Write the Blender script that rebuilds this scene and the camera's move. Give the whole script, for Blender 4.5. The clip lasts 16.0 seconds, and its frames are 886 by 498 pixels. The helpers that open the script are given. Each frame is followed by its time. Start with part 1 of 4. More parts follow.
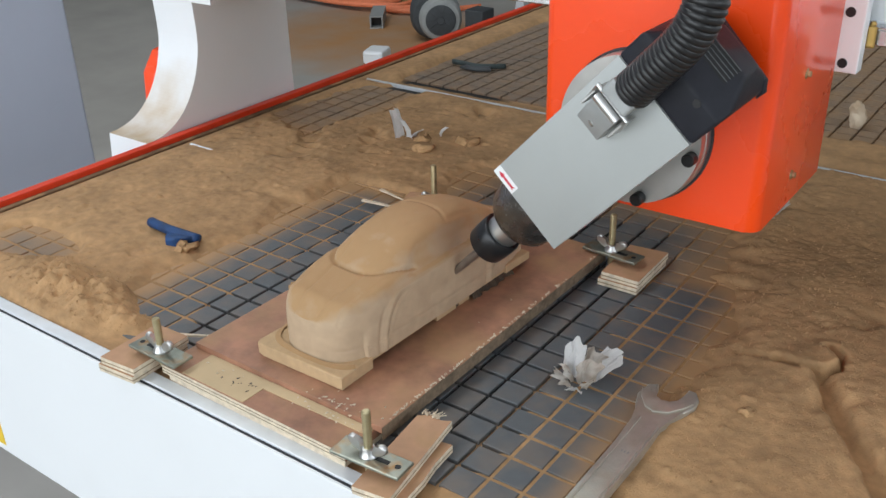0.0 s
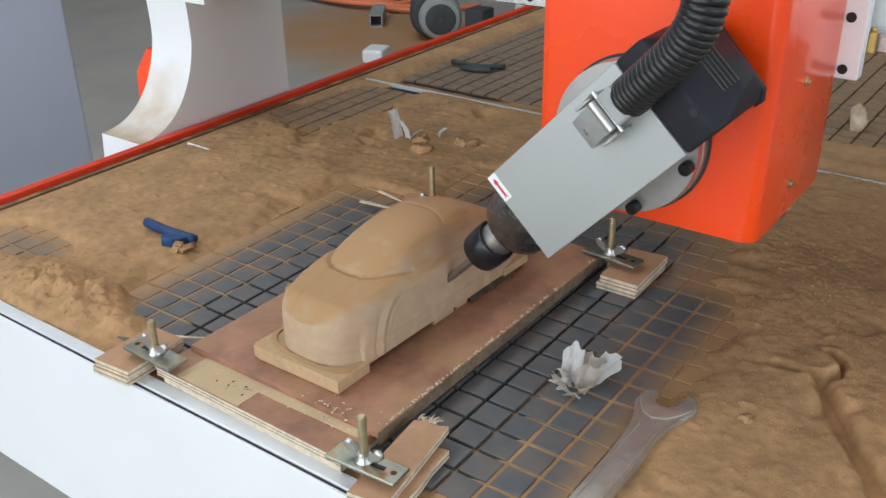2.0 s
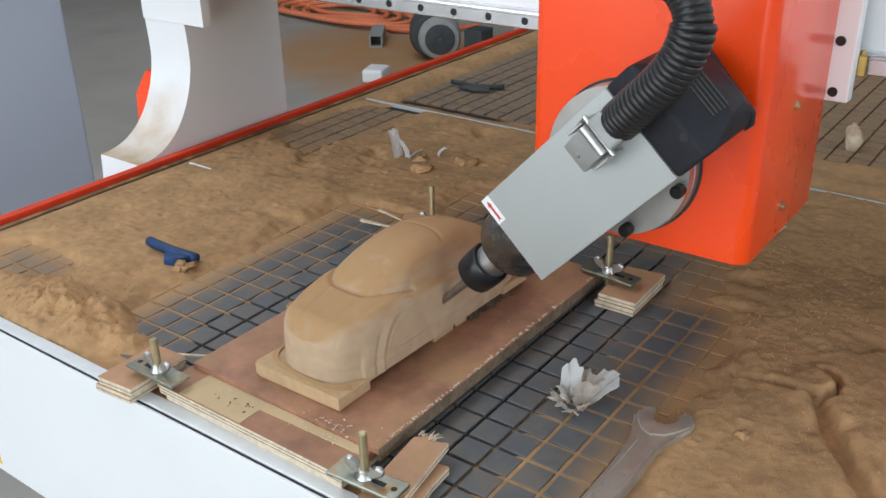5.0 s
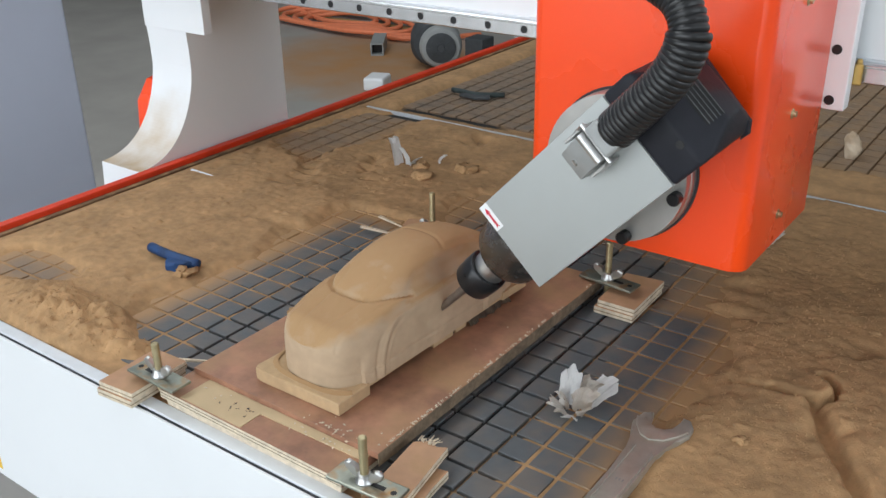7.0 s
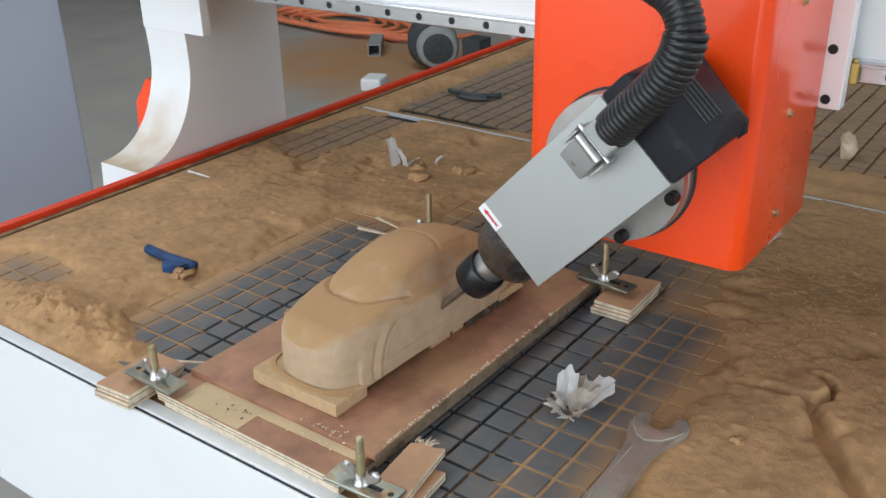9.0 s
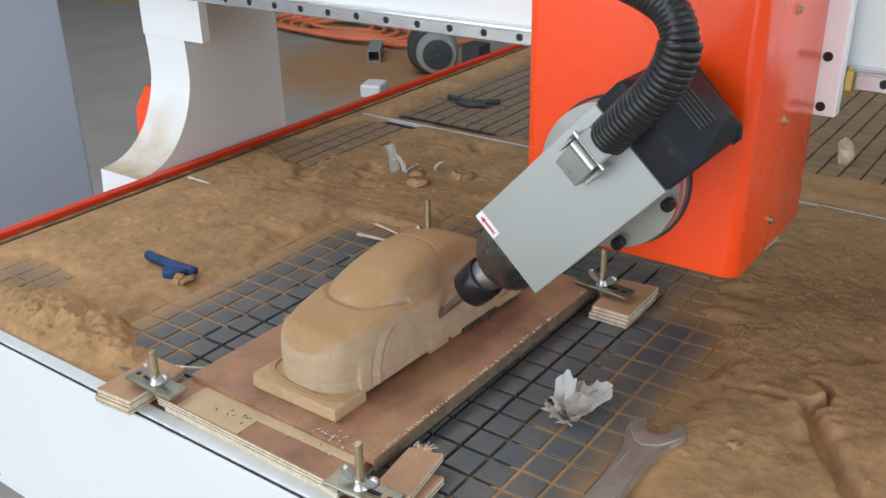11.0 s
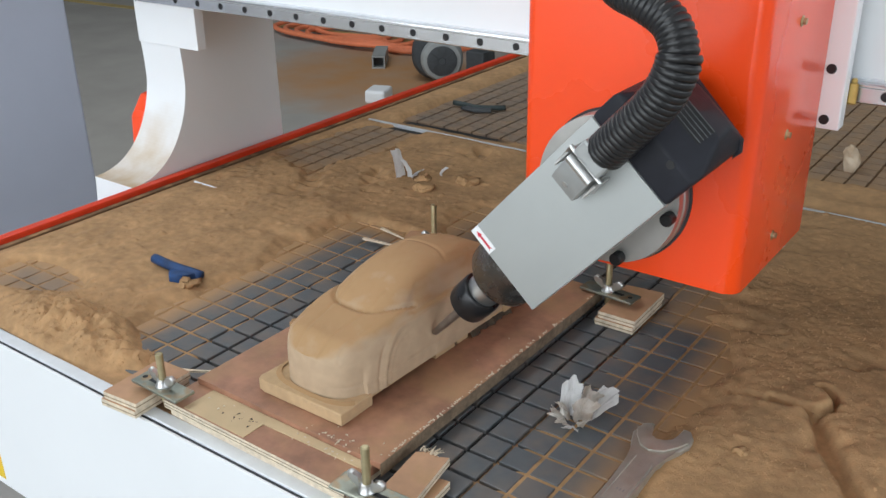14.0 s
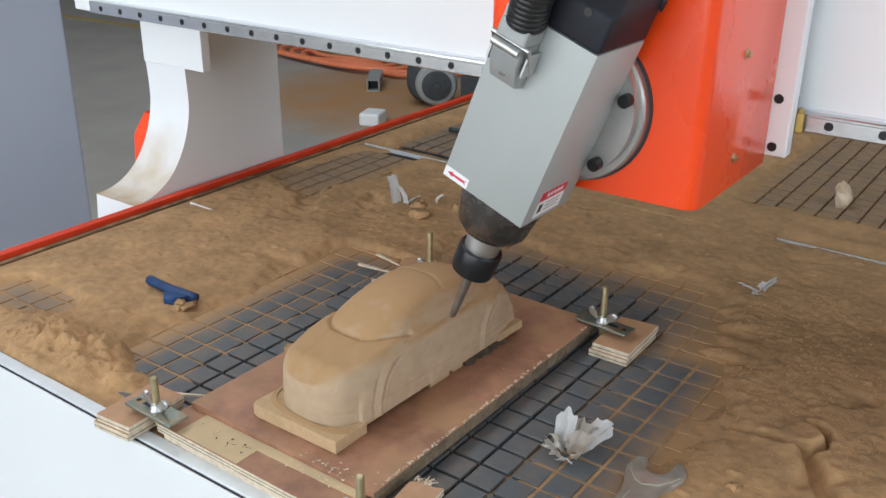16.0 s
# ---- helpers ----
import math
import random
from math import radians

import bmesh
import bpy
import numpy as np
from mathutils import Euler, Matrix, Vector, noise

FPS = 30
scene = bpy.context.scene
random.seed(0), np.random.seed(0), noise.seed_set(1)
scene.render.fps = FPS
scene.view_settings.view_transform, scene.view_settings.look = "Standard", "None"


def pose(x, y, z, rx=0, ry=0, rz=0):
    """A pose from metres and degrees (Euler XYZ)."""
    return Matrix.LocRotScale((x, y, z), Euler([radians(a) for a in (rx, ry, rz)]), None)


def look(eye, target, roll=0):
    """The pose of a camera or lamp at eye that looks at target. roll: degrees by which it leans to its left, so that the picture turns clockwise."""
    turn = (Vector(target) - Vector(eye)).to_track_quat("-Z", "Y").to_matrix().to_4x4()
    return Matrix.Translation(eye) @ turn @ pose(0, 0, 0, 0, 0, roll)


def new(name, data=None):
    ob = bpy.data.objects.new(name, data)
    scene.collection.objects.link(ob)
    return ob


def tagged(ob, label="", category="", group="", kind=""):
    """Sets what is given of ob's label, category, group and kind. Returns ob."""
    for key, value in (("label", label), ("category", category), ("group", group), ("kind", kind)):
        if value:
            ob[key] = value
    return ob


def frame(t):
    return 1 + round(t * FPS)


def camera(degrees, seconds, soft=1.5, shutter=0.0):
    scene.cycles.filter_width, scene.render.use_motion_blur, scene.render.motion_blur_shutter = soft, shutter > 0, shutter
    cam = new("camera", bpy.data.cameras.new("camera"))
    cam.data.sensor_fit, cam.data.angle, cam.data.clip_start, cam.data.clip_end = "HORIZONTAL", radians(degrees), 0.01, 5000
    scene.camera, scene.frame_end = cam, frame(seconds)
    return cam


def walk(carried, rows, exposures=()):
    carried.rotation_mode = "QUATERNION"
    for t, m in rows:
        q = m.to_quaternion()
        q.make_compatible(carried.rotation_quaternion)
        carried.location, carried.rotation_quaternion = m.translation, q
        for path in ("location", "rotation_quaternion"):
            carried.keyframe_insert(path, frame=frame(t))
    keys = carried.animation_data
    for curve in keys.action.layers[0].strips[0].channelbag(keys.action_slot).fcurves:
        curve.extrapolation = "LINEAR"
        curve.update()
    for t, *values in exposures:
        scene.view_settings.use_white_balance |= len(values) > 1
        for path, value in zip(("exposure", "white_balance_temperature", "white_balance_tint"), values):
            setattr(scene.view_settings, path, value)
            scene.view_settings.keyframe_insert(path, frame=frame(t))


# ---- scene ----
cam = camera(50.56, 16.0, soft=1.5)
ROWS = [
    (0.0, 0.5525, -0.6843, 1.4206, 35.82, -26.79, 1.30),
    (0.5, 0.5488, -0.6838, 1.4190, 35.74, -26.85, 1.09),
    (1.0, 0.5492, -0.6813, 1.4210, 36.00, -26.94, 1.25),
    (1.5, 0.5497, -0.6775, 1.4211, 35.97, -26.94, 1.20),
    (2.0, 0.5474, -0.6753, 1.4209, 35.89, -26.86, 0.99),
    (2.5, 0.5475, -0.6737, 1.4226, 35.73, -26.77, 1.05),
    (3.0, 0.5505, -0.6778, 1.4263, 35.63, -26.15, 1.18),
    (3.5, 0.5539, -0.6781, 1.4249, 35.66, -26.01, 1.25),
    (4.0, 0.5526, -0.6811, 1.4264, 35.75, -26.00, 1.10),
    (6.5, 0.5588, -0.6880, 1.4269, 35.93, -25.27, 0.95),
    (7.0, 0.5592, -0.6902, 1.4270, 35.94, -25.22, 0.92),
    (7.5, 0.5601, -0.6912, 1.4288, 35.94, -25.17, 0.97),
    (8.0, 0.5607, -0.6914, 1.4296, 35.79, -24.97, 1.00),
    (8.5, 0.5608, -0.6924, 1.4277, 35.79, -25.13, 1.00),
    (9.0, 0.5608, -0.6900, 1.4284, 35.75, -25.20, 1.01),
    (11.5, 0.5664, -0.6979, 1.4322, 35.73, -24.69, 1.00),
    (12.0, 0.5645, -0.7025, 1.4327, 35.74, -24.56, 0.70),
    (12.5, 0.5664, -0.7037, 1.4335, 35.91, -24.28, 0.78),
    (13.0, 0.5674, -0.7046, 1.4333, 35.99, -24.06, 0.76),
    (13.5, 0.5659, -0.7031, 1.4322, 36.03, -24.12, 0.76),
    (14.0, 0.5634, -0.6985, 1.4308, 36.01, -24.48, 0.86),
    (14.5, 0.5600, -0.6983, 1.4375, 36.08, -24.37, 0.58),
    (15.0, 0.5608, -0.6996, 1.4417, 35.84, -23.41, 0.03),
    (15.5, 0.5586, -0.7023, 1.4408, 35.73, -23.10, -0.25),
    (16.0, 0.5557, -0.7055, 1.4400, 35.89, -23.10, -0.54),
]
walk(cam, [(t, pose(x, y, z, 90 + pitch, roll, yaw)) for t, x, y, z, yaw, pitch, roll in ROWS])

# ---- light: overcast daylight through the hall's great door, with added fill lamps ----
world = bpy.data.worlds.new("sky")
scene.world = world
world.use_nodes = True
sky = world.node_tree.nodes.new("ShaderNodeTexSky")
sky.sky_type, sky.sun_disc, sky.sun_elevation, sky.sun_rotation = "NISHITA", False, radians(50), radians(200)
world.node_tree.links.new(sky.outputs[0], world.node_tree.nodes["Background"].inputs[0])
world.node_tree.nodes["Background"].inputs[1].default_value = 0.10
scene.view_settings.exposure = 0.10


def area_lamp(name, eye, target, sx, sy, watts, color):
    data = bpy.data.lights.new(name, "AREA")
    data.shape, data.size, data.size_y, data.energy, data.color = "RECTANGLE", sx, sy, watts, color
    lamp = new(name, data)
    lamp.matrix_world = look(eye, target)
    return lamp


area_lamp("door_daylight", (-1.0, -6.9, 2.4), (-1.0, 0, 2.0), 9.6, 4.4, 415, (0.88, 0.95, 1.0))
# overhead light from added lamps; the ceiling above has no openings
area_lamp("overhead_fill", (-3.0, -1.0, 5.95), (-3.0, -1.0, 0), 2.0, 9.0, 225, (0.92, 0.97, 1.0))
area_lamp("overhead_fill", (3.2, -2.0, 5.95), (3.2, -2.0, 0), 2.0, 9.0, 85, (0.92, 0.97, 1.0))
# lamp added to brighten the faces turned east; no window is known there
area_lamp("east_fill", (6.9, -1.0, 2.6), (0, -0.5, 1.6), 6.0, 2.4, 135, (0.90, 0.96, 1.0))

# ---- scale: lengths below are in pitches of the table's grid ----
S = 0.0384
TOP = 0.80


def at(x, y, z=0.0, rx=0, ry=0, rz=0):
    """A pose on the table, given in grid pitches."""
    return pose(x * S, y * S, TOP + z * S, rx, ry, rz)


EYE0 = Vector((14.5, -18.0, 16.4))
UNIT = S


def spot(f, x=0.0, y=0.0, z=0.0, rx=0, ry=0, rz=0):
    """A pose for what is laid out at f times the table's pitch."""
    p = EYE0 * (1 - f) + Vector((x, y, z)) * f
    return at(p.x, p.y, p.z, rx, ry, rz)


# ---- materials ----
def mat(name, color, rough=0.6, metal=0.0, var=0.12, scale=40.0, bump=0.0, bscale=300.0, second=None, coat=0.0, sheen=0.0):
    m = bpy.data.materials.new(name)
    m.use_nodes = True
    nt = m.node_tree
    b = nt.nodes["Principled BSDF"]
    tc = nt.nodes.new("ShaderNodeTexCoord")
    n1 = nt.nodes.new("ShaderNodeTexNoise")
    n1.inputs["Scale"].default_value, n1.inputs["Detail"].default_value = scale, 8
    n2 = nt.nodes.new("ShaderNodeTexNoise")
    n2.inputs["Scale"].default_value, n2.inputs["Detail"].default_value = scale * 0.17, 4
    nt.links.new(tc.outputs["Object"], n1.inputs["Vector"])
    nt.links.new(tc.outputs["Object"], n2.inputs["Vector"])
    add = nt.nodes.new("ShaderNodeMath")
    add.operation = "MULTIPLY_ADD"
    add.inputs[1].default_value = 0.5
    half = nt.nodes.new("ShaderNodeMath")
    half.operation = "MULTIPLY"
    half.inputs[1].default_value = 0.5
    nt.links.new(n2.outputs[0], half.inputs[0])
    nt.links.new(n1.outputs[0], add.inputs[0])
    nt.links.new(half.outputs[0], add.inputs[2])
    ramp = nt.nodes.new("ShaderNodeValToRGB")
    lo = [max(0.0, c * (1 - var)) for c in color] if second is None else list(second)
    hi = [min(1.0, c * (1 + var)) for c in color]
    ramp.color_ramp.elements[0].position, ramp.color_ramp.elements[1].position = 0.36, 0.64
    ramp.color_ramp.elements[0].color = (*lo, 1)
    ramp.color_ramp.elements[1].color = (*hi, 1)
    nt.links.new(add.outputs[0], ramp.inputs[0])
    nt.links.new(ramp.outputs[0], b.inputs["Base Color"])
    rr = nt.nodes.new("ShaderNodeMapRange")
    rr.inputs[3].default_value, rr.inputs[4].default_value = max(0.03, rough - 0.08), min(1.0, rough + 0.08)
    nt.links.new(n1.outputs[0], rr.inputs[0])
    nt.links.new(rr.outputs[0], b.inputs["Roughness"])
    b.inputs["Metallic"].default_value = metal
    b.inputs["Coat Weight"].default_value = coat
    b.inputs["Coat Roughness"].default_value = 0.08
    b.inputs["Sheen Weight"].default_value = sheen
    if bump:
        n3 = nt.nodes.new("ShaderNodeTexNoise")
        n3.inputs["Scale"].default_value, n3.inputs["Detail"].default_value = bscale, 6
        nt.links.new(tc.outputs["Object"], n3.inputs["Vector"])
        bp = nt.nodes.new("ShaderNodeBump")
        bp.inputs["Strength"].default_value, bp.inputs["Distance"].default_value = bump, 0.002
        nt.links.new(n3.outputs[0], bp.inputs["Height"])
        nt.links.new(bp.outputs[0], b.inputs["Normal"])
    return m


DUST = (0.405, 0.240, 0.114)


def dusty(m, dust_color, lo, hi, patch_scale=30.0):
    """Settled sawdust on upward faces, in patches."""
    nt = m.node_tree
    b = nt.nodes["Principled BSDF"]
    src = b.inputs["Base Color"].links[0].from_socket
    geo = nt.nodes.new("ShaderNodeNewGeometry")
    sep = nt.nodes.new("ShaderNodeSeparateXYZ")
    nt.links.new(geo.outputs["Normal"], sep.inputs[0])
    tc = nt.nodes.new("ShaderNodeTexCoord")
    n = nt.nodes.new("ShaderNodeTexNoise")
    n.inputs["Scale"].default_value, n.inputs["Detail"].default_value = patch_scale, 6
    nt.links.new(tc.outputs["Object"], n.inputs["Vector"])
    mul = nt.nodes.new("ShaderNodeMath")
    mul.operation = "MULTIPLY"
    nt.links.new(sep.outputs[2], mul.inputs[0])
    nt.links.new(n.outputs[0], mul.inputs[1])
    mr = nt.nodes.new("ShaderNodeMapRange")
    mr.inputs[1].default_value, mr.inputs[2].default_value = lo, hi
    nt.links.new(mul.outputs[0], mr.inputs[0])
    mix = nt.nodes.new("ShaderNodeMix")
    mix.data_type = "RGBA"
    nt.links.new(mr.outputs[0], mix.inputs[0])
    nt.links.new(src, mix.inputs[6])
    mix.inputs[7].default_value = (*dust_color, 1)
    nt.links.new(mix.outputs[2], b.inputs["Base Color"])
    return m


M_dust = mat("sawdust", DUST, 0.95, 0, 0.24, 70, 0.5, 420)
M_chip = mat("sawdust_lump", (0.40, 0.25, 0.13), 0.95, 0, 0.14, 200, 0.8, 900)
M_mdf = dusty(mat("mdf", (0.48, 0.345, 0.225), 0.8, 0, 0.11, 60, 0.2, 900), (0.40, 0.24, 0.112), 0.12, 0.36, 30)
M_undercut = mat("undercut_shade_brown", (0.035, 0.024, 0.017), 0.9, 0, 0.4, 120, 0.5, 500, second=(0.09, 0.06, 0.035))
M_patch = mat("bare_pale_fibreboard", (0.56, 0.42, 0.25), 0.85, 0, 0.10, 30, 0.15, 700)
M_mdf_cut = mat("mdf_edge", (0.50, 0.34, 0.19), 0.9, 0, 0.1, 120, 0.2, 900)
M_ply = dusty(mat("red_plywood_face", (0.34, 0.165, 0.10), 0.52, 0, 0.30, 55, 0.1, 600), DUST, 0.42, 0.85, 16)
M_packedge = mat("pale_plywood_edge", (0.68, 0.58, 0.44), 0.85, 0, 0.25, 160, 0.4, 600)
M_plyedge = mat("plywood_edge", (0.20, 0.145, 0.095), 0.85, 0, 0.4, 160, 0.4, 600)
M_plydark = mat("plywood_edge_dark_layer", (0.34, 0.25, 0.16), 0.85, 0, 0.3, 160)
M_splinter = mat("splintered_wood", (0.62, 0.52, 0.39), 0.85, 0, 0.15, 200)
M_white = mat("white_enamel", (0.80, 0.815, 0.83), 0.38, 0, 0.015, 8, 0.03, 120)
M_legs = dusty(mat("white_enamel_leg", (0.80, 0.815, 0.83), 0.38, 0, 0.015, 8, 0.03, 120), (0.55, 0.42, 0.27), 0.12, 0.5, 12)
M_veneer = dusty(mat("orange_brown_veneer", (0.47, 0.265, 0.15), 0.6, 0, 0.12, 60, 0.1, 600), DUST, 0.5, 0.8, 40)
M_orange = mat("orange_enamel", (0.95, 0.070, 0.006), 0.28, 0, 0.03, 6, 0.02, 250, coat=0.3)
M_red = mat("red_enamel_guard", (0.70, 0.045, 0.010), 0.42, 0, 0.12, 30, 0.05, 300)
M_grey = mat("grey_anodised", (0.40, 0.415, 0.405), 0.48, 0.10, 0.035, 25, 0.05, 900)
M_conn = mat("grey_cast_connector", (0.36, 0.37, 0.365), 0.5, 0.4, 0.08, 80, 0.15, 900)
M_black = mat("black_plastic", (0.017, 0.018, 0.024), 0.48, 0, 0.2, 60, 0.2, 1500)
M_black.node_tree.nodes["Principled BSDF"].inputs["Specular IOR Level"].default_value = 0.22
M_rubber = mat("black_hose", (0.010, 0.010, 0.011), 0.36, 0, 0.25, 90)
M_bolt = mat("black_bolt", (0.012, 0.012, 0.013), 0.4, 0.3, 0.2, 90)
M_steel = mat("bright_steel", (0.56, 0.56, 0.55), 0.38, 1.0, 0.08, 60, 0.05, 500)
M_flange = mat("machined_flange", (0.46, 0.455, 0.44), 0.36, 0.85, 0.1, 40, 0.08, 400)
M_gutter = dusty(mat("dusty_gutter_shade", (0.16, 0.095, 0.05), 0.9, 0, 0.3, 50, 0.4, 400), DUST, 0.45, 0.75, 25)
M_rail = mat("ground_rail_steel", (0.62, 0.63, 0.65), 0.24, 0.9, 0.04, 30)
M_alu = mat("aluminium_strip", (0.74, 0.77, 0.80), 0.45, 0.25, 0.06, 60, 0.05, 400)
M_zinc = dusty(mat("zinc_plated_clamp", (0.31, 0.325, 0.275), 0.38, 0.9, 0.22, 70, 0.1, 500), DUST, 0.5, 0.75, 60)
M_brassy = mat("yellow_zinc_stud", (0.50, 0.43, 0.26), 0.36, 0.9, 0.15, 90, 0.1, 600)
M_brass = mat("brass", (0.62, 0.42, 0.14), 0.35, 0.9, 0.1, 60)
M_wrench = dusty(mat("worn_wrench_steel", (0.50, 0.475, 0.42), 0.33, 0.6, 0.14, 60, 0.2, 500), (0.40, 0.28, 0.16), 0.46, 1.1, 26)
M_dark = mat("dark_steel_nose", (0.16, 0.15, 0.14), 0.27, 0.85, 0.3, 70, 0.1, 500)
M_nut = mat("black_oxide_nut", (0.024, 0.024, 0.026), 0.30, 0.5, 0.2, 70)
M_carbide = mat("carbide_cutter", (0.24, 0.20, 0.17), 0.42, 0.7, 0.2, 80)
M_blue = mat("blue_plastic", (0.006, 0.045, 0.15), 0.55, 0, 0.5, 60, 0.2, 700)
M_paper = mat("crumpled_tissue", (0.78, 0.75, 0.71), 0.9, 0, 0.06, 45, 0.15, 500, second=(0.62, 0.52, 0.42))
M_cream = mat("cream_wad", (0.66, 0.55, 0.42), 0.9, 0, 0.1, 30, 0.2, 300, second=(0.42, 0.29, 0.18))
M_tissue = mat("white_tissue", (0.82, 0.81, 0.80), 0.9, 0, 0.05, 60, 0.15, 500)
M_yellow = mat("yellow_line", (0.40, 0.30, 0.12), 0.8, 0, 0.15, 8)
M_wall = mat("hall_wall", (0.36, 0.37, 0.38), 0.8, 0, 0.05, 2)
M_cab = mat("pale_lilac_enamel", (0.60, 0.63, 0.74), 0.5, 0, 0.03, 5, 0.03, 120)
M_motor = mat("grey_motor_paint", (0.30, 0.31, 0.305), 0.55, 0, 0.1, 20)
M_motor_dark = mat("dark_motor_grille", (0.05, 0.055, 0.06), 0.6, 0, 0.2, 40)
M_hose_orange = mat("orange_air_hose", (0.80, 0.22, 0.10), 0.6, 0, 0.1, 40)
M_tool = mat("dark_green_tool", (0.03, 0.045, 0.045), 0.55, 0, 0.3, 60)
M_lipglint = mat("vent_lip_glint", (0.13, 0.135, 0.14), 0.5, 0, 0.1, 60)
M_label = mat("white_sticker", (0.82, 0.82, 0.82), 0.45, 0, 0.02, 30)
M_labelred = mat("red_print", (0.62, 0.03, 0.06), 0.45, 0, 0.05, 60)
M_ink = mat("dark_print", (0.04, 0.04, 0.06), 0.5, 0, 0.1, 60)
M_sticker = mat("yellow_sticker", (0.78, 0.52, 0.02), 0.45, 0, 0.04, 40)
M_gasket = mat("dark_gasket", (0.03, 0.03, 0.035), 0.7, 0, 0.2, 60)

# bare stretches of the table: (x0, x1, y0, y1, soft edge, share swept clean)
BARE = [(-12.0, 6.4, -3.4, 11.2, 2.4, 1.0), (-7.5, 4.4, 7.0, 15.8, 3.6, 1.0), (-20.6, -16.2, -1.9, 0.4, 1.3, 0.9),
        (-21.6, -17.2, 15.6, 23.0, 3.2, 0.72), (-19.8, -8.0, 24.6, 42.0, 1.2, 0.9), (0.5, 13.0, 28.0, 48.0, 2.4, 0.9)]


def step(a):
    a = min(1.0, max(0.0, a))
    return a * a * (3 - 2 * a)


def bare(x, y):
    """How clean the table is at a place, 0 to 1."""
    best = 0.0
    for x0, x1, y0, y1, e, k in BARE:
        best = max(best, k * step((x - x0) / e + 0.5) * step((x1 - x) / e + 0.5) * step((y - y0) / e + 0.5) * step((y1 - y) / e + 0.5))
    return best


def bed_material(name, color, rough, lo, hi, near=None, film=None, grain=28.0, span=45.0, inside=False):
    """Dark table plastic with a film of sawdust that thickens towards the edges of the bare stretches."""
    m = mat(name, color, rough, 0, 0.14, span, 0.15, 700)
    nt = m.node_tree
    b = nt.nodes["Principled BSDF"]
    src = b.inputs["Base Color"].links[0].from_socket
    geo = nt.nodes.new("ShaderNodeNewGeometry")
    sep = nt.nodes.new("ShaderNodeSeparateXYZ")
    nt.links.new(geo.outputs["Position"], sep.inputs[0])

    def ramp(axis, a, e, up):
        r = nt.nodes.new("ShaderNodeMapRange")
        r.interpolation_type = "SMOOTHSTEP"
        r.inputs[1].default_value, r.inputs[2].default_value = (a - e / 2) * S, (a + e / 2) * S
        r.inputs[3].default_value, r.inputs[4].default_value = (0, 1) if up else (1, 0)
        nt.links.new(sep.outputs[axis], r.inputs[0])
        return r.outputs[0]

    def math(op, p, q):
        n = nt.nodes.new("ShaderNodeMath")
        n.operation = op
        for k, v in enumerate((p, q)):
            if isinstance(v, (int, float)):
                n.inputs[k].default_value = v
            else:
                nt.links.new(v, n.inputs[k])
        return n.outputs[0]

    total = None
    for x0, x1, y0, y1, e, k in (BARE if near is None else near):
        e = e * 1.5
        v = math("MULTIPLY", math("MULTIPLY", ramp(0, x0 + .4, e, True), ramp(0, x1 - .4, e, False)),
                 math("MULTIPLY", ramp(1, y0 + .4, e, True), ramp(1, y1 - .4, e, False)))
        v = math("MULTIPLY", v, k)
        total = v if total is None else math("MAXIMUM", total, v)
    noise_t = nt.nodes.new("ShaderNodeTexNoise")
    noise_t.inputs["Scale"].default_value, noise_t.inputs["Detail"].default_value = grain, 7
    nt.links.new(geo.outputs["Position"], noise_t.inputs["Vector"])
    value = math("ADD", total, math("MULTIPLY", math("SUBTRACT", noise_t.outputs[0], 0.5), 0.50))
    mr = nt.nodes.new("ShaderNodeMapRange")
    mr.inputs[1].default_value, mr.inputs[2].default_value = lo, hi
    mr.inputs[3].default_value, mr.inputs[4].default_value = (0.0, 1.0) if inside else (1.0, 0.0)
    nt.links.new(value, mr.inputs[0])
    mix = nt.nodes.new("ShaderNodeMix")
    mix.data_type = "RGBA"
    nt.links.new(mr.outputs[0], mix.inputs[0])
    nt.links.new(src, mix.inputs[6])
    mix.inputs[7].default_value = (*(film or DUST), 1)
    nt.links.new(mix.outputs[2], b.inputs["Base Color"])
    return m


M_floor = bed_material("concrete_floor_with_orange_powder", (0.33, 0.315, 0.29), 0.75, 0.52, 1.15, near=[(-110, -58, 72, 122, 26, 1.0)],
                       film=(0.42, 0.195, 0.055), grain=5.0, span=3.0, inside=True)
M_tile = bed_material("slate_grey_bed_plastic", (0.108, 0.118, 0.126), 0.55, 0.32, 1.04,
                      near=[(-11.8, 6.4, -4.6, 11.0, 1.6, 1.0), (-7.6, 4.5, 7.0, 15.9, 3.4, 1.0), (-21.0, -15.8, -2.4, 0.8, 2.0, 0.75),
                            (-22.6, -16.6, 14.6, 24.5, 2.0, 0.60), (-21.0, -7.0, 23.6, 43.0, 2.0, 0.72), (-0.5, 14.0, 27.0, 49.0, 2.4, 0.6)])
M_groove = bed_material("bed_groove", (0.014, 0.013, 0.013), 0.8, 0.25, 0.7,
                        near=[(-9.0, 3.2, -3.4, 9.5, 1.3, 1.0), (-6.0, 3.0, 8.5, 15.0, 2.0, 1.0), (-20.5, -12, 15.4, 42.0, 1.6, 0.8), (-2.0, 13.0, 26.5, 48.0, 1.8, 0.42)])


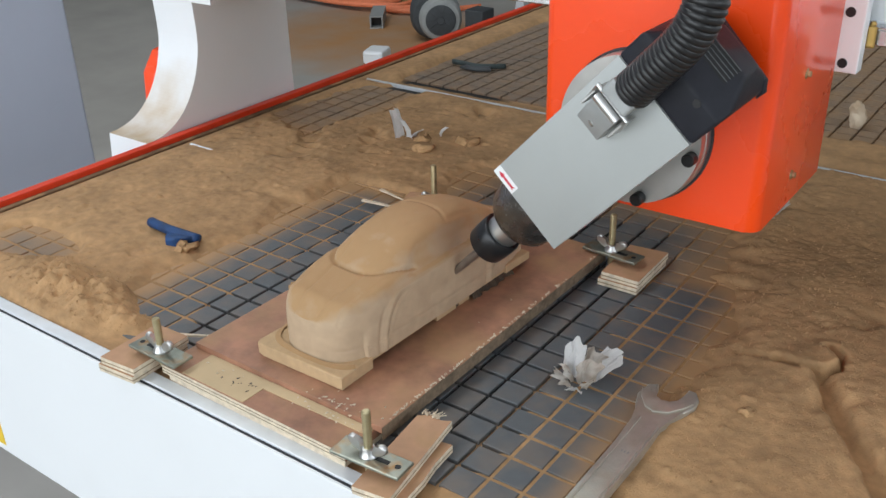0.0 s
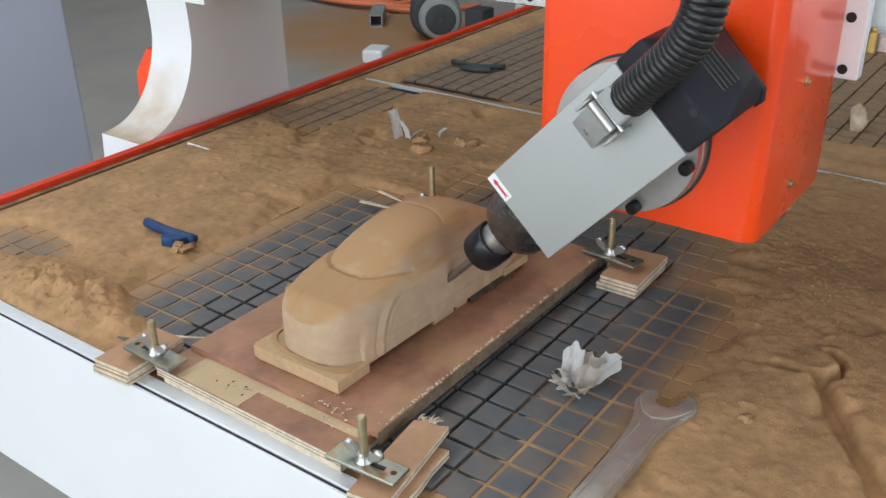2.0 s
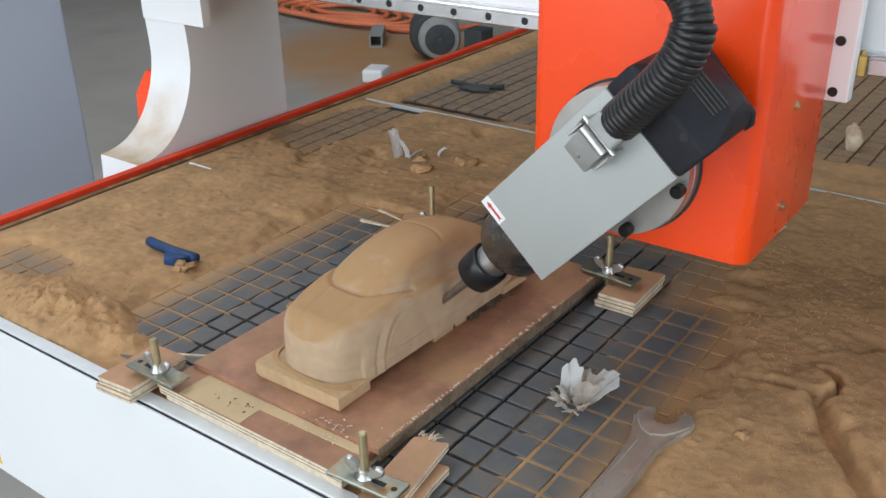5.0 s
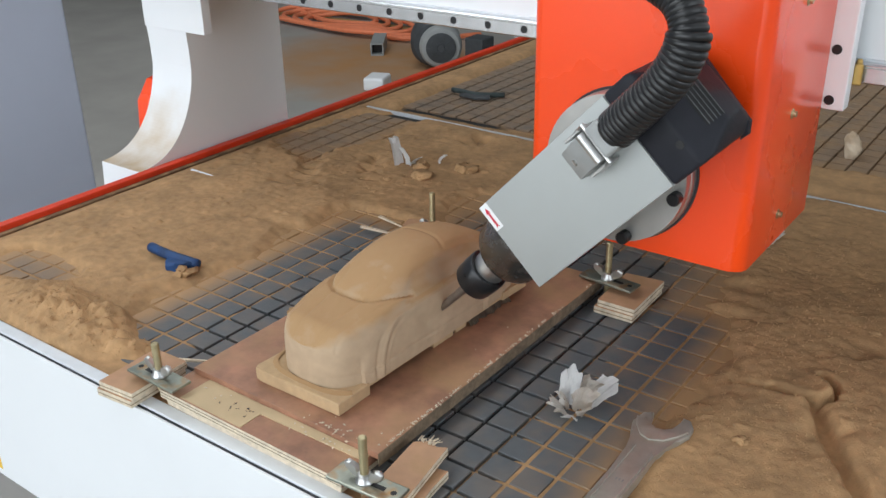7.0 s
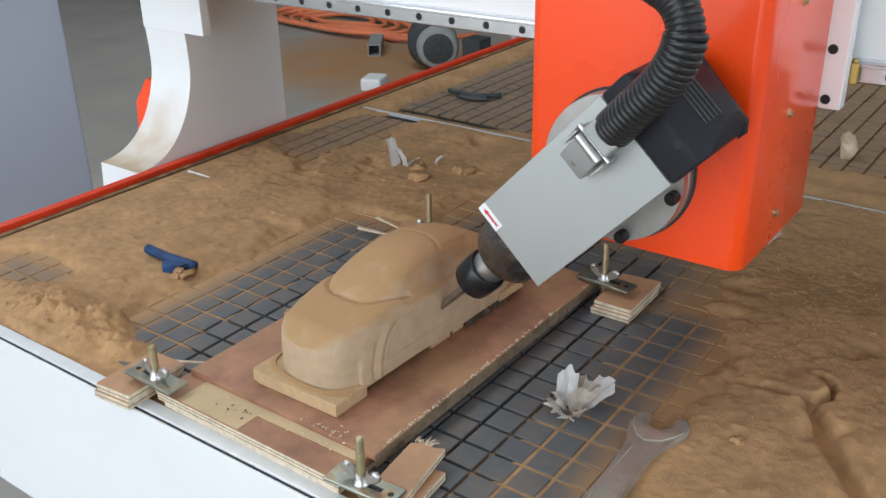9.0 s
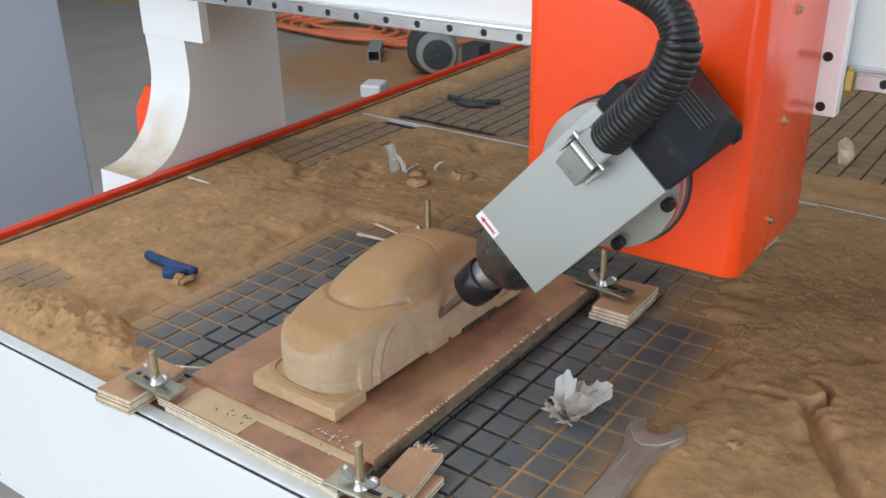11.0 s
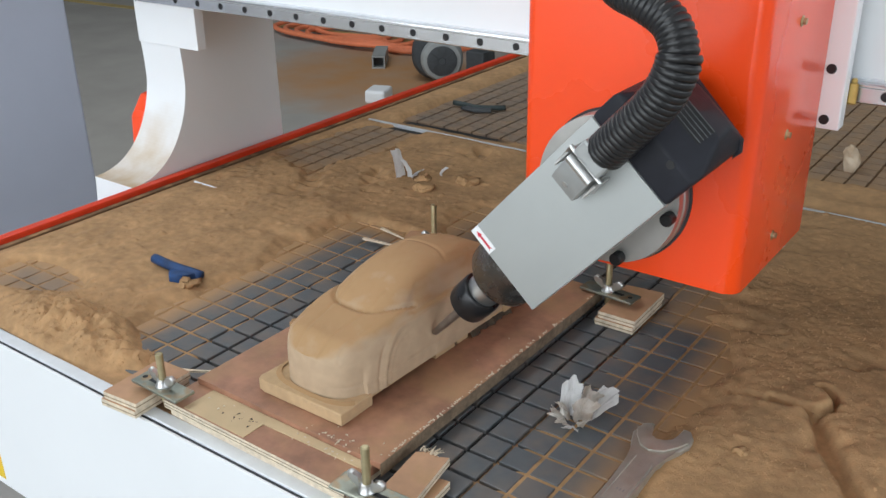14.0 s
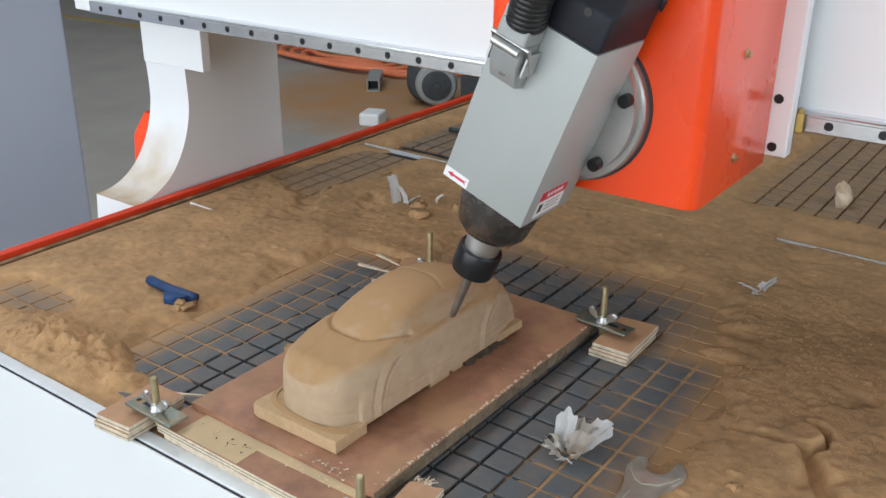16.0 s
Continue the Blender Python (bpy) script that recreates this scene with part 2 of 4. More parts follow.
# ---- mesh helpers, in grid pitches ----
def part(name, bm, material, parent=None, label="", m=None, smooth=False):
    """Links a bmesh (built in grid pitches) as one mesh object, under a thing or a part."""
    bmesh.ops.recalc_face_normals(bm, faces=bm.faces)
    me = bpy.data.meshes.new(name)
    for v in bm.verts:
        v.co *= UNIT
    bm.to_mesh(me)
    bm.free()
    for mm in (material if isinstance(material, (list, tuple)) else [material]):
        me.materials.append(mm)
    if smooth:
        me.shade_smooth() if smooth is True else smooth_by_angle(me, smooth)
    ob = new(name, me)
    ob.parent = parent
    if m is not None:
        ob.matrix_basis = m
    return tagged(ob, label)


def smooth_by_angle(me, deg):
    b = bmesh.new()
    b.from_mesh(me)
    for f in b.faces:
        f.smooth = True
    for e in b.edges:
        if len(e.link_faces) == 2 and e.calc_face_angle(0) > radians(deg):
            e.smooth = False
    b.to_mesh(me)
    b.free()


def thing(name, m, label, category, group="", kind=""):
    ob = new(name)
    ob.empty_display_size = 0.02
    ob.matrix_basis = m
    return tagged(ob, label, category, group, kind)


def box(bm, x0, x1, y0, y1, z0, z1, bev=0.0, seg=2, mi=0):
    vs = [bm.verts.new(c) for c in ((x0, y0, z0), (x1, y0, z0), (x1, y1, z0), (x0, y1, z0), (x0, y0, z1), (x1, y0, z1), (x1, y1, z1), (x0, y1, z1))]
    fs = [bm.faces.new([vs[i] for i in f]) for f in ((3, 2, 1, 0), (4, 5, 6, 7), (0, 1, 5, 4), (1, 2, 6, 5), (2, 3, 7, 6), (3, 0, 4, 7))]
    for f in fs:
        f.material_index = mi
    if bev:
        es = list({e for f in fs for e in f.edges})
        bmesh.ops.bevel(bm, geom=es, offset=bev, segments=seg, affect="EDGES", profile=0.5)
    return vs


def new_box(*a, **k):
    bm = bmesh.new()
    box(bm, *a, **k)
    return bm


def prism(bm, poly, lo, hi, axis="y", bev=0.0, seg=2):
    """A polygon extruded along an axis; its points are the other two coordinates in order."""
    def P(a, b, h):
        return {"x": (h, a, b), "y": (a, h, b), "z": (a, b, h)}[axis]
    n = len(poly)
    v0 = [bm.verts.new(P(a, b, lo)) for a, b in poly]
    v1 = [bm.verts.new(P(a, b, hi)) for a, b in poly]
    fs = [bm.faces.new(v0[::-1]), bm.faces.new(v1)]
    for i in range(n):
        fs.append(bm.faces.new((v0[i], v0[(i + 1) % n], v1[(i + 1) % n], v1[i])))
    if bev:
        es = list({e for f in fs[:2] for e in f.edges})
        bmesh.ops.bevel(bm, geom=es, offset=bev, segments=seg, affect="EDGES", profile=0.5)


def lathe(bm, prof, seg=32, m=None, mi=0):
    """A turned form round z from (radius, z) pairs, with closed ends."""
    rings = []
    for r, z in prof:
        ring = []
        for k in range(seg):
            a = 2 * math.pi * k / seg
            p = Vector((r * math.cos(a), r * math.sin(a), z))
            ring.append(bm.verts.new(m @ p if m is not None else p))
        rings.append(ring)
    for a, b in zip(rings, rings[1:]):
        for k in range(seg):
            f = bm.faces.new((a[k], a[(k + 1) % seg], b[(k + 1) % seg], b[k]))
            f.material_index = mi
    bm.faces.new(rings[0][::-1]).material_index = mi
    bm.faces.new(rings[-1]).material_index = mi


def new_lathe(prof, seg=32, m=None):
    bm = bmesh.new()
    lathe(bm, prof, seg, m)
    return bm


def tube(bm, pts, r, seg=10):
    pts = [Vector(p) for p in pts]
    rings = []
    for i, p in enumerate(pts):
        d = (pts[min(i + 1, len(pts) - 1)] - pts[max(i - 1, 0)]).normalized()
        u = d.orthogonal().normalized() if i == 0 else (u - d * u.dot(d)).normalized()
        w = d.cross(u)
        rings.append([bm.verts.new(p + r * (math.cos(2 * math.pi * k / seg) * u + math.sin(2 * math.pi * k / seg) * w)) for k in range(seg)])
    for a, b in zip(rings, rings[1:]):
        for k in range(seg):
            bm.faces.new((a[k], a[(k + 1) % seg], b[(k + 1) % seg], b[k]))
    bm.faces.new(rings[0][::-1])
    bm.faces.new(rings[-1])


def spline(pts, n):
    """n points evenly along a smooth curve through pts."""
    pts = [Vector(p) for p in pts]
    q = [2 * pts[0] - pts[1]] + pts + [2 * pts[-1] - pts[-2]]
    fine = []
    for i in range(1, len(q) - 2):
        for k in range(30):
            t = k / 30
            a, b, c, d = q[i - 1:i + 3]
            fine.append(0.5 * (2 * b + (c - a) * t + (2 * a - 5 * b + 4 * c - d) * t * t + (3 * b - a - 3 * c + d) * t ** 3))
    fine.append(pts[-1])
    s = [0.0]
    for a, b in zip(fine, fine[1:]):
        s.append(s[-1] + (b - a).length)
    out = []
    j = 0
    for k in range(n):
        want = s[-1] * k / (n - 1)
        while j < len(s) - 2 and s[j + 1] < want:
            j += 1
        f = (want - s[j]) / max(1e-9, s[j + 1] - s[j])
        out.append(fine[j].lerp(fine[j + 1], min(1, max(0, f))))
    return out


def rough_up(bm, amount, scale, seed=0.0):
    for v in bm.verts:
        v.co += amount * noise.noise_vector(v.co * scale + Vector((seed, seed * 1.7, 0)))


# ---- the hall ----
FZ = -TOP / S   # the floor's level in grid pitches


def flat(name, x0, x1, y0, y1, z0, z1, material, label="", category=""):
    ob = part(name, new_box(x0 / S, x1 / S, y0 / S, y1 / S, z0 / S, z1 / S), material)
    return tagged(ob, label, category, kind="structure")


flat("floor", -10, 7, -7.2, 12.2, -0.2, 0, M_floor, "grey concrete workshop floor with dust", "floor")
flat("wall_north", -10, 7, 12.0, 12.2, 0, 6, M_wall, "plain pale workshop wall", "wall")
flat("wall_west", -10.2, -10, -7.2, 12.2, 0, 6, M_wall, "plain pale workshop wall", "wall")
# unseen wall, its opening added for the east fill lamp
east = thing("wall_east", pose(0, 0, 0), "pale workshop wall with an added opening for a fill lamp", "wall", kind="structure")
for n_, (y0_, y1_, z0_, z1_) in {"wall_low": (-7.2, 12.2, 0, 1.3), "wall_high": (-7.2, 12.2, 3.9, 6), "wall_end": (-7.2, -4.1, 1.3, 3.9), "wall_pier": (2.1, 12.2, 1.3, 3.9)}.items():
    part(n_, new_box(7 / S, 7.2 / S, y0_ / S, y1_ / S, z0_ / S, z1_ / S), M_wall, east)
south = thing("wall_south", pose(0, 0, 0), "pale workshop wall with a wide open door", "wall", kind="structure")
part("wall_side", new_box(-10 / S, -5.9 / S, -7.2 / S, -7.0 / S, 0, 6 / S), M_wall, south)
part("wall_side", new_box(3.9 / S, 7 / S, -7.2 / S, -7.0 / S, 0, 6 / S), M_wall, south)
part("lintel", new_box(-5.9 / S, 3.9 / S, -7.2 / S, -7.0 / S, 4.7 / S, 6 / S), M_wall, south)
flat("ceiling", -10, 7, -7.2, 12.2, 6.0, 6.2, M_wall, "plain pale workshop ceiling", "ceiling")

FAR, FO = 0.921, -24.02   # the things beyond the table, and the floor in their measure
UNIT = S * FAR
line = bmesh.new()
box(line, -320, -95, -1.3, 1.3, 0.0, 0.1)
tagged(part("floor_line", line, M_yellow, m=spot(FAR, 0, 139, FO + .02, 0, 0, 4)), "faded yellow painted line on the floor", "floor marking", kind="structure")
UNIT = S

# ---- the machine's table ----
X0, X1, Y0, Y1 = -22.5, 16.6, -4.2, 71.0
table = thing("router_table", at(0, 0, 0), "long white router table with dark gridded bed covered in sawdust", "machine table")
part("bed", new_box(X0, X1, Y0 + .45, Y1, -1.2, -0.13), M_groove, table, "dark grooved bed")
part("edge_strip", new_box(X0, X1, Y0, Y0 + .449, -1.0, 0.02, 0.03), M_alu, table, "bright aluminium edge strip")
part("gasket", new_box(X0, X1, Y0 - .09, Y0 - .002, -1.0, -0.05), M_gasket, table, "dark rubber gap line")
part("front_panel", new_box(X0 - .4, X1 + .4, Y0 - .2, Y0 - .092, -7.12, -0.03, 0.03), M_white, table, "white enamelled front panel")
part("side_panel", new_box(X0 - .4, X0 - .01, Y0, Y1, -9.5, -1.3), M_white, table)
part("side_panel", new_box(X1 + .01, X1 + .4, Y0, Y1, -9.5, -0.05), M_white, table)
part("frame_beam", new_box(X0 + 1, X1 - 1, Y0 + 2, Y1 - 2, -9.0, -1.25), M_white, table)
for lx in (X0 + 2, X1 - 4):
    for ly in (1.0, 33.0, 66.0):
        part("leg", new_box(lx, lx + 2.5, ly, ly + 2.5, FZ, -8.9, 0.1), M_white, table)
guard = bmesh.new()
box(guard, X0 - .50, X0 - .02, Y0, Y1, -1.3, 0.42, 0.06)
# strip added for the gutter's shade, dark in its colour, dust on top
part("gutter_strip", new_box(X0 - .018, X0 + .30, Y0 + .46, Y1, -0.129, 0.16, 0.03), M_gutter, table, "added dark strip for the shaded, dusty gutter inside the guard")
part("side_guard", guard, M_red, table, "red enamelled side guard")
part("sticker", new_box(-18.3, -16.95, Y0 - .212, Y0 - .2, -6.78, -5.5), M_sticker, table, "yellow warning sticker")
for zy in (23.75, 47.5):
    part("zone_strip", new_box(X0 + .8, X1 - .5, zy - .09, zy + .09, -0.2, 0.05), M_alu, table, "worn aluminium zone strip")
part("zone_strip", new_box(-2.9, -2.75, Y0 + .5, Y1, -0.2, -0.01), M_gasket, table)

# ---- sawdust over the bed ----
# raked marks: line, depth, width
FURROWS = [(((7.3, 6.9), (8.2, 6.88), (8.9, 6.95)), 0.16, 0.12), (((8.4, 6.9), (9.1, 6.80), (9.72, 6.95), (10.05, 7.25)), 0.85, 0.12),
           (((10.05, 7.25), (10.16, 7.65), (9.95, 8.1), (9.45, 8.35)), 0.75, 0.10),
           (((9.9, 6.6), (10.29, 5.95), (10.7, 5.2), (11.04, 4.66), (11.5, 4.0), (12.0, 3.4), (12.4, 2.7)), 1.05, 0.20), (((5.7, 11.2), (6.6, 11.0), (7.4, 11.3)), 0.08, 0.12)]


def seg_dist(px, py, a, b):
    ax, ay = a
    bx, by = b
    dx, dy = bx - ax, by - ay
    t = min(1, max(0, ((px - ax) * dx + (py - ay) * dy) / (dx * dx + dy * dy)))
    return math.hypot(px - ax - t * dx, py - ay - t * dy)


def dust_height(x, y):
    p = Vector((x, y, 0))
    m = bare(x, y) + 0.45 * noise.noise(p * 0.45) * (1 if y < 24 else 0.6) + 0.14 * noise.noise(p * 1.7)
    big = 0.5 + 0.5 * noise.noise(p * 0.16 + Vector((3, 1, 0)))
    h = 0.12 + 0.22 * big + 0.08 * noise.noise(p * 0.6) + 0.02 * noise.noise(p * 1.9) + 0.020 * noise.noise(p * 4.3)
    lump = max(0.0, noise.noise(p * 2.6 + Vector((9, 0, 0))) - 0.44)
    h += 0.28 * lump
    # the heap by the front edge
    d = ((x + 13.2) / 5.0) ** 2 + ((y + 2.2) / 1.5) ** 2
    heap = max(0.0, 1 - d + 0.35 * noise.noise(p * 0.7 + Vector((0, 5, 0)))) if d < 1.6 else 0.0
    h += heap ** 1.1 * (0.46 + 0.40 * noise.noise(p * 0.8) + 0.22 * noise.noise(p * 2.3) + 0.16 * noise.noise(p * 4.4) + 0.10 * noise.noise(p * 8.1))
    m -= heap * 1.2
    if x > 5:
        for line, deep, wide in FURROWS:
            q = min(seg_dist(x, y, a, b) for a, b in zip(line, line[1:]))
            if q < 1.5:
                q += 0.07 * noise.noise(p * 2.1)
                h += (-deep * math.exp(-(q / wide) ** 2) + 0.07 * deep * math.exp(-((q - 2.6 * wide) / 0.2) ** 2)) * max(0.2, 0.85 + 0.7 * noise.noise(p * 1.1))
        h += 0.028 * noise.noise(p * 1.1) + 0.022 * abs(noise.noise(p * 2.9)) + 0.016 * noise.noise(p * 4.7) + 0.014 * noise.noise(p * 8.3) + 0.22 * math.exp(-((x - 10.2) / 3) ** 2 - ((y - 6.0) / 4) ** 2)
        h = max(h, -0.06)
    if y < Y0 + 1.2 and heap <= 0.02:
        h -= 0.25 * (1 - (y - Y0 - .45) / .75)
    # swept places sink under the bed
    k = step((m - 0.05) / 0.52)
    clean = max(step((x + 9.4) / 1.5) * step((3.9 - x) / 1.4) * step((10.5 - y) / 2), step((x + 6.5) / 1.5) * step((3.5 - x) / 2) * step((15.5 - y) / 3)) if y < 20 and not (x < -12 and y > 13) else 1.0
    clean = step(clean + 0.9 * noise.noise(p * 0.75 + Vector((2, 8, 0))) * (0.15 + clean * (1 - clean) * 3))
    low = -0.042 + 0.03 * noise.noise(p * 1.3) - 0.42 * clean
    h = h * (1 - k) + low * k
    if abs(y - 23.75) < 0.6 and x > X0 + .8:
        cover = step((x + 9.5) / 2) * step((4.2 - x) / 1.5) + 0.3 * noise.noise(p * 0.9)
        h = max(h, 0.22) if cover > 0.4 else min(h, 0.0 + 0.05 * noise.noise(p * 0.8))
    w = step((x - X0) / 1.3)
    h = h * w + (0.03 + 0.015 * noise.noise(p * 1.1)) * (1 - w)
    return h


def dust_sheet(name, xs, ys):
    nx, ny = len(xs), len(ys)
    verts = [(x * S, y * S, dust_height(x, y) * S) for y in ys for x in xs]
    faces = [(j * nx + i, j * nx + i + 1, (j + 1) * nx + i + 1, (j + 1) * nx + i) for j in range(ny - 1) for i in range(nx - 1)]
    me = bpy.data.meshes.new(name)
    me.from_pydata(verts, [], faces)
    me.materials.append(M_dust)
    me.shade_smooth()
    ob = new(name, me)
    ob.matrix_basis = at(0, 0, 0)
    return ob


tagged(dust_sheet("sawdust", list(np.linspace(X0, 13.5, 470)), list(np.linspace(Y0 + .46, 24.0, 370))),
       "brown sawdust lying uneven over the router bed", "sawdust", kind="stuff")
tagged(dust_sheet("sawdust_far", list(np.linspace(X0, X1, 120)), list(np.linspace(24.01, Y1, 140))),
       "thin brown sawdust on the far end of the bed", "sawdust", kind="stuff")

rng = random.Random(5)
crumbs, clods = bmesh.new(), bmesh.new()
for k in range(5600):
    if k < 1300:
        x, y = rng.gauss(-12.2, 2.9), rng.gauss(-2.0, 0.9)
    elif k < 5000:
        x, y = rng.uniform(4.8, 13), 20 - 22 * rng.random() ** .7
    else:
        x, y = rng.uniform(-21, 4), rng.uniform(-2, 23)
    if not (X0 < x < X1 and Y0 + .6 < y < 24):
        continue
    h = dust_height(x, y)
    if h < 0.02:
        continue
    r = rng.uniform(0.014, 0.036) * (1 if x < 4.8 else 0.9) * (1.7 if rng.random() < 0.08 else 1)
    m = Matrix.Translation((x, y, h + r * 0.3)) @ Euler((rng.random() * 6, rng.random() * 6, rng.random() * 6)).to_matrix().to_4x4()
    into = crumbs if k % 12 == 0 else clods
    vs = [into.verts.new(m @ (Vector(c) * r * rng.uniform(0.7, 1.3))) for c in ((1, 0, 0), (-1, 0, 0), (0, 1, 0), (0, -1, 0), (0, 0, .8), (0, 0, -.8))]
    for a, b, c in ((0, 2, 4), (2, 1, 4), (1, 3, 4), (3, 0, 4), (2, 0, 5), (1, 2, 5), (3, 1, 5), (0, 3, 5)):
        into.faces.new((vs[a], vs[b], vs[c]))
tagged(part("sawdust_clods", clods, M_dust, m=at(0, 0, 0)), "loose brown clods of sawdust on the heap and bed", "sawdust", kind="stuff")
tagged(part("sawdust_crumbs", crumbs, M_chip, m=at(0, 0, 0)), "small crumbs and lumps of wood dust", "sawdust", kind="stuff")

# ---- the workpiece: base board, pieces of plywood, carved car ----
board = thing("base_board", at(0, 0, 0, 0, 0, -0.6), "reddish plywood base board with scattered chips, clamped to the bed", "board")
part("spacer_sheet", new_box(-6.4, 0.7, -3.80, 10.0, 0.0, 0.199), M_packedge, board, "pale spacer sheet under the board")
part("lower_sheet", new_box(-6.6, 0.75, -3.84, 10.1, 0.20, 0.50, 0.02), [M_ply], board, "red-faced plywood sheet")
part("ply_edge", new_box(-6.62, 0.77, -3.856, -3.842, 0.21, 0.49), M_packedge, board, "pale layered plywood edge")
for k in range(2):
    part("ply_layer", new_box(-6.62, 0.77, -3.860, -3.857, 0.28 + k * .11, 0.305 + k * .11), M_plyedge, board)
part("top_sheet", new_box(-6.45, 1.02, -2.64, 10.05, 0.502, 0.70, 0.015), [M_ply], board, "red-faced top sheet")
part("top_sheet_edge", new_box(1.021, 1.035, -2.64, 10.05, 0.28, 0.69), M_plyedge, board, "raw cut plywood edge")
part("patch", new_box(-5.72, -3.12, -3.80, -2.65, 0.501, 0.525), M_patch, board, "bare fibreboard patch")
taper = bmesh.new()
prism(taper, [(-3.118, -3.02), (0.72, -2.92), (0.72, -2.65), (-3.118, -2.65)], 0.501, 0.54, "z")
part("strip", taper, M_patch, board, "pale bare strip along the top sheet")
chips = bmesh.new()
rng = random.Random(11)
for k in range(190):
    if k >= 105:
        x, y, z = 1.0 + rng.uniform(-.07, .02), rng.uniform(-2.6, 4.5) if k < 165 else rng.uniform(4, 9.5), 0.70
    elif k % 6 == 0 or k < 30:
        x, y, z = 1.0 + rng.uniform(-.09, .03), rng.choice((-1.0, 0.4, 1.6, 2.6, 3.2, 5.5)) + rng.uniform(-.7, .7), 0.705
    elif k < 85:
        x, y, z = rng.gauss(-0.7, .7), rng.gauss(-2.55, .35), 0.705
    elif k < 90:
        x, y, z = rng.gauss(-4.6, .5), rng.gauss(-3.2, .2), 0.54
    else:
        x, y, z = rng.uniform(-6.2, .8), rng.uniform(-2.6, 9.5), 0.705
        if -4.6 < x < -.7 and y > -2:
            continue
    if y < -2.75:
        z = 0.54
    r = rng.uniform(.014, .05)
    a = rng.random() * 6.28
    vs = [chips.verts.new((x + r * math.cos(a + b) * (1.4 if i % 2 else .7), y + r * math.sin(a + b) * (1.4 if i % 2 else .7), z + (.03 if i % 3 else .005))) for i, b in enumerate((0, 1.2, 2.6, 3.7, 5.1))]
    top = chips.verts.new((x, y, z + .05))
    for i in range(5):
        chips.faces.new((vs[i], vs[(i + 1) % 5], top))
    chips.faces.new(vs[::-1])
specks = bmesh.new()
for k in range(13):
    x, y, r = rng.gauss(-4.1, .45), rng.gauss(-3.22, .13), rng.uniform(.012, .04)
    if not (-5.8 < x < -3.3 and -3.62 < y < -2.85):
        continue
    a = rng.random() * 3
    v4 = [(x + r * math.cos(a + b) * f, y + r * math.sin(a + b) * f) for b, f in ((0, 1.5), (1.4, .7), (3.0, 1.3), (4.4, .6))]
    prism(specks, v4, .5352, .545, "z")
tagged(part("dark_specks", specks, M_gasket, m=at(0, 0, 0, 0, 0, -0.6)), "dark pinholes and specks on the bare patch", "specks", kind="stuff")
tagged(part("wood_chips", chips, M_splinter, m=at(0, 0, 0, 0, 0, -0.6)), "pale splinters of plywood lying on the board", "wood chips", kind="stuff")

# carved car: nose to -y, local origin at its nose on the board
CL, CW = 9.3, 1.62   # length, half width


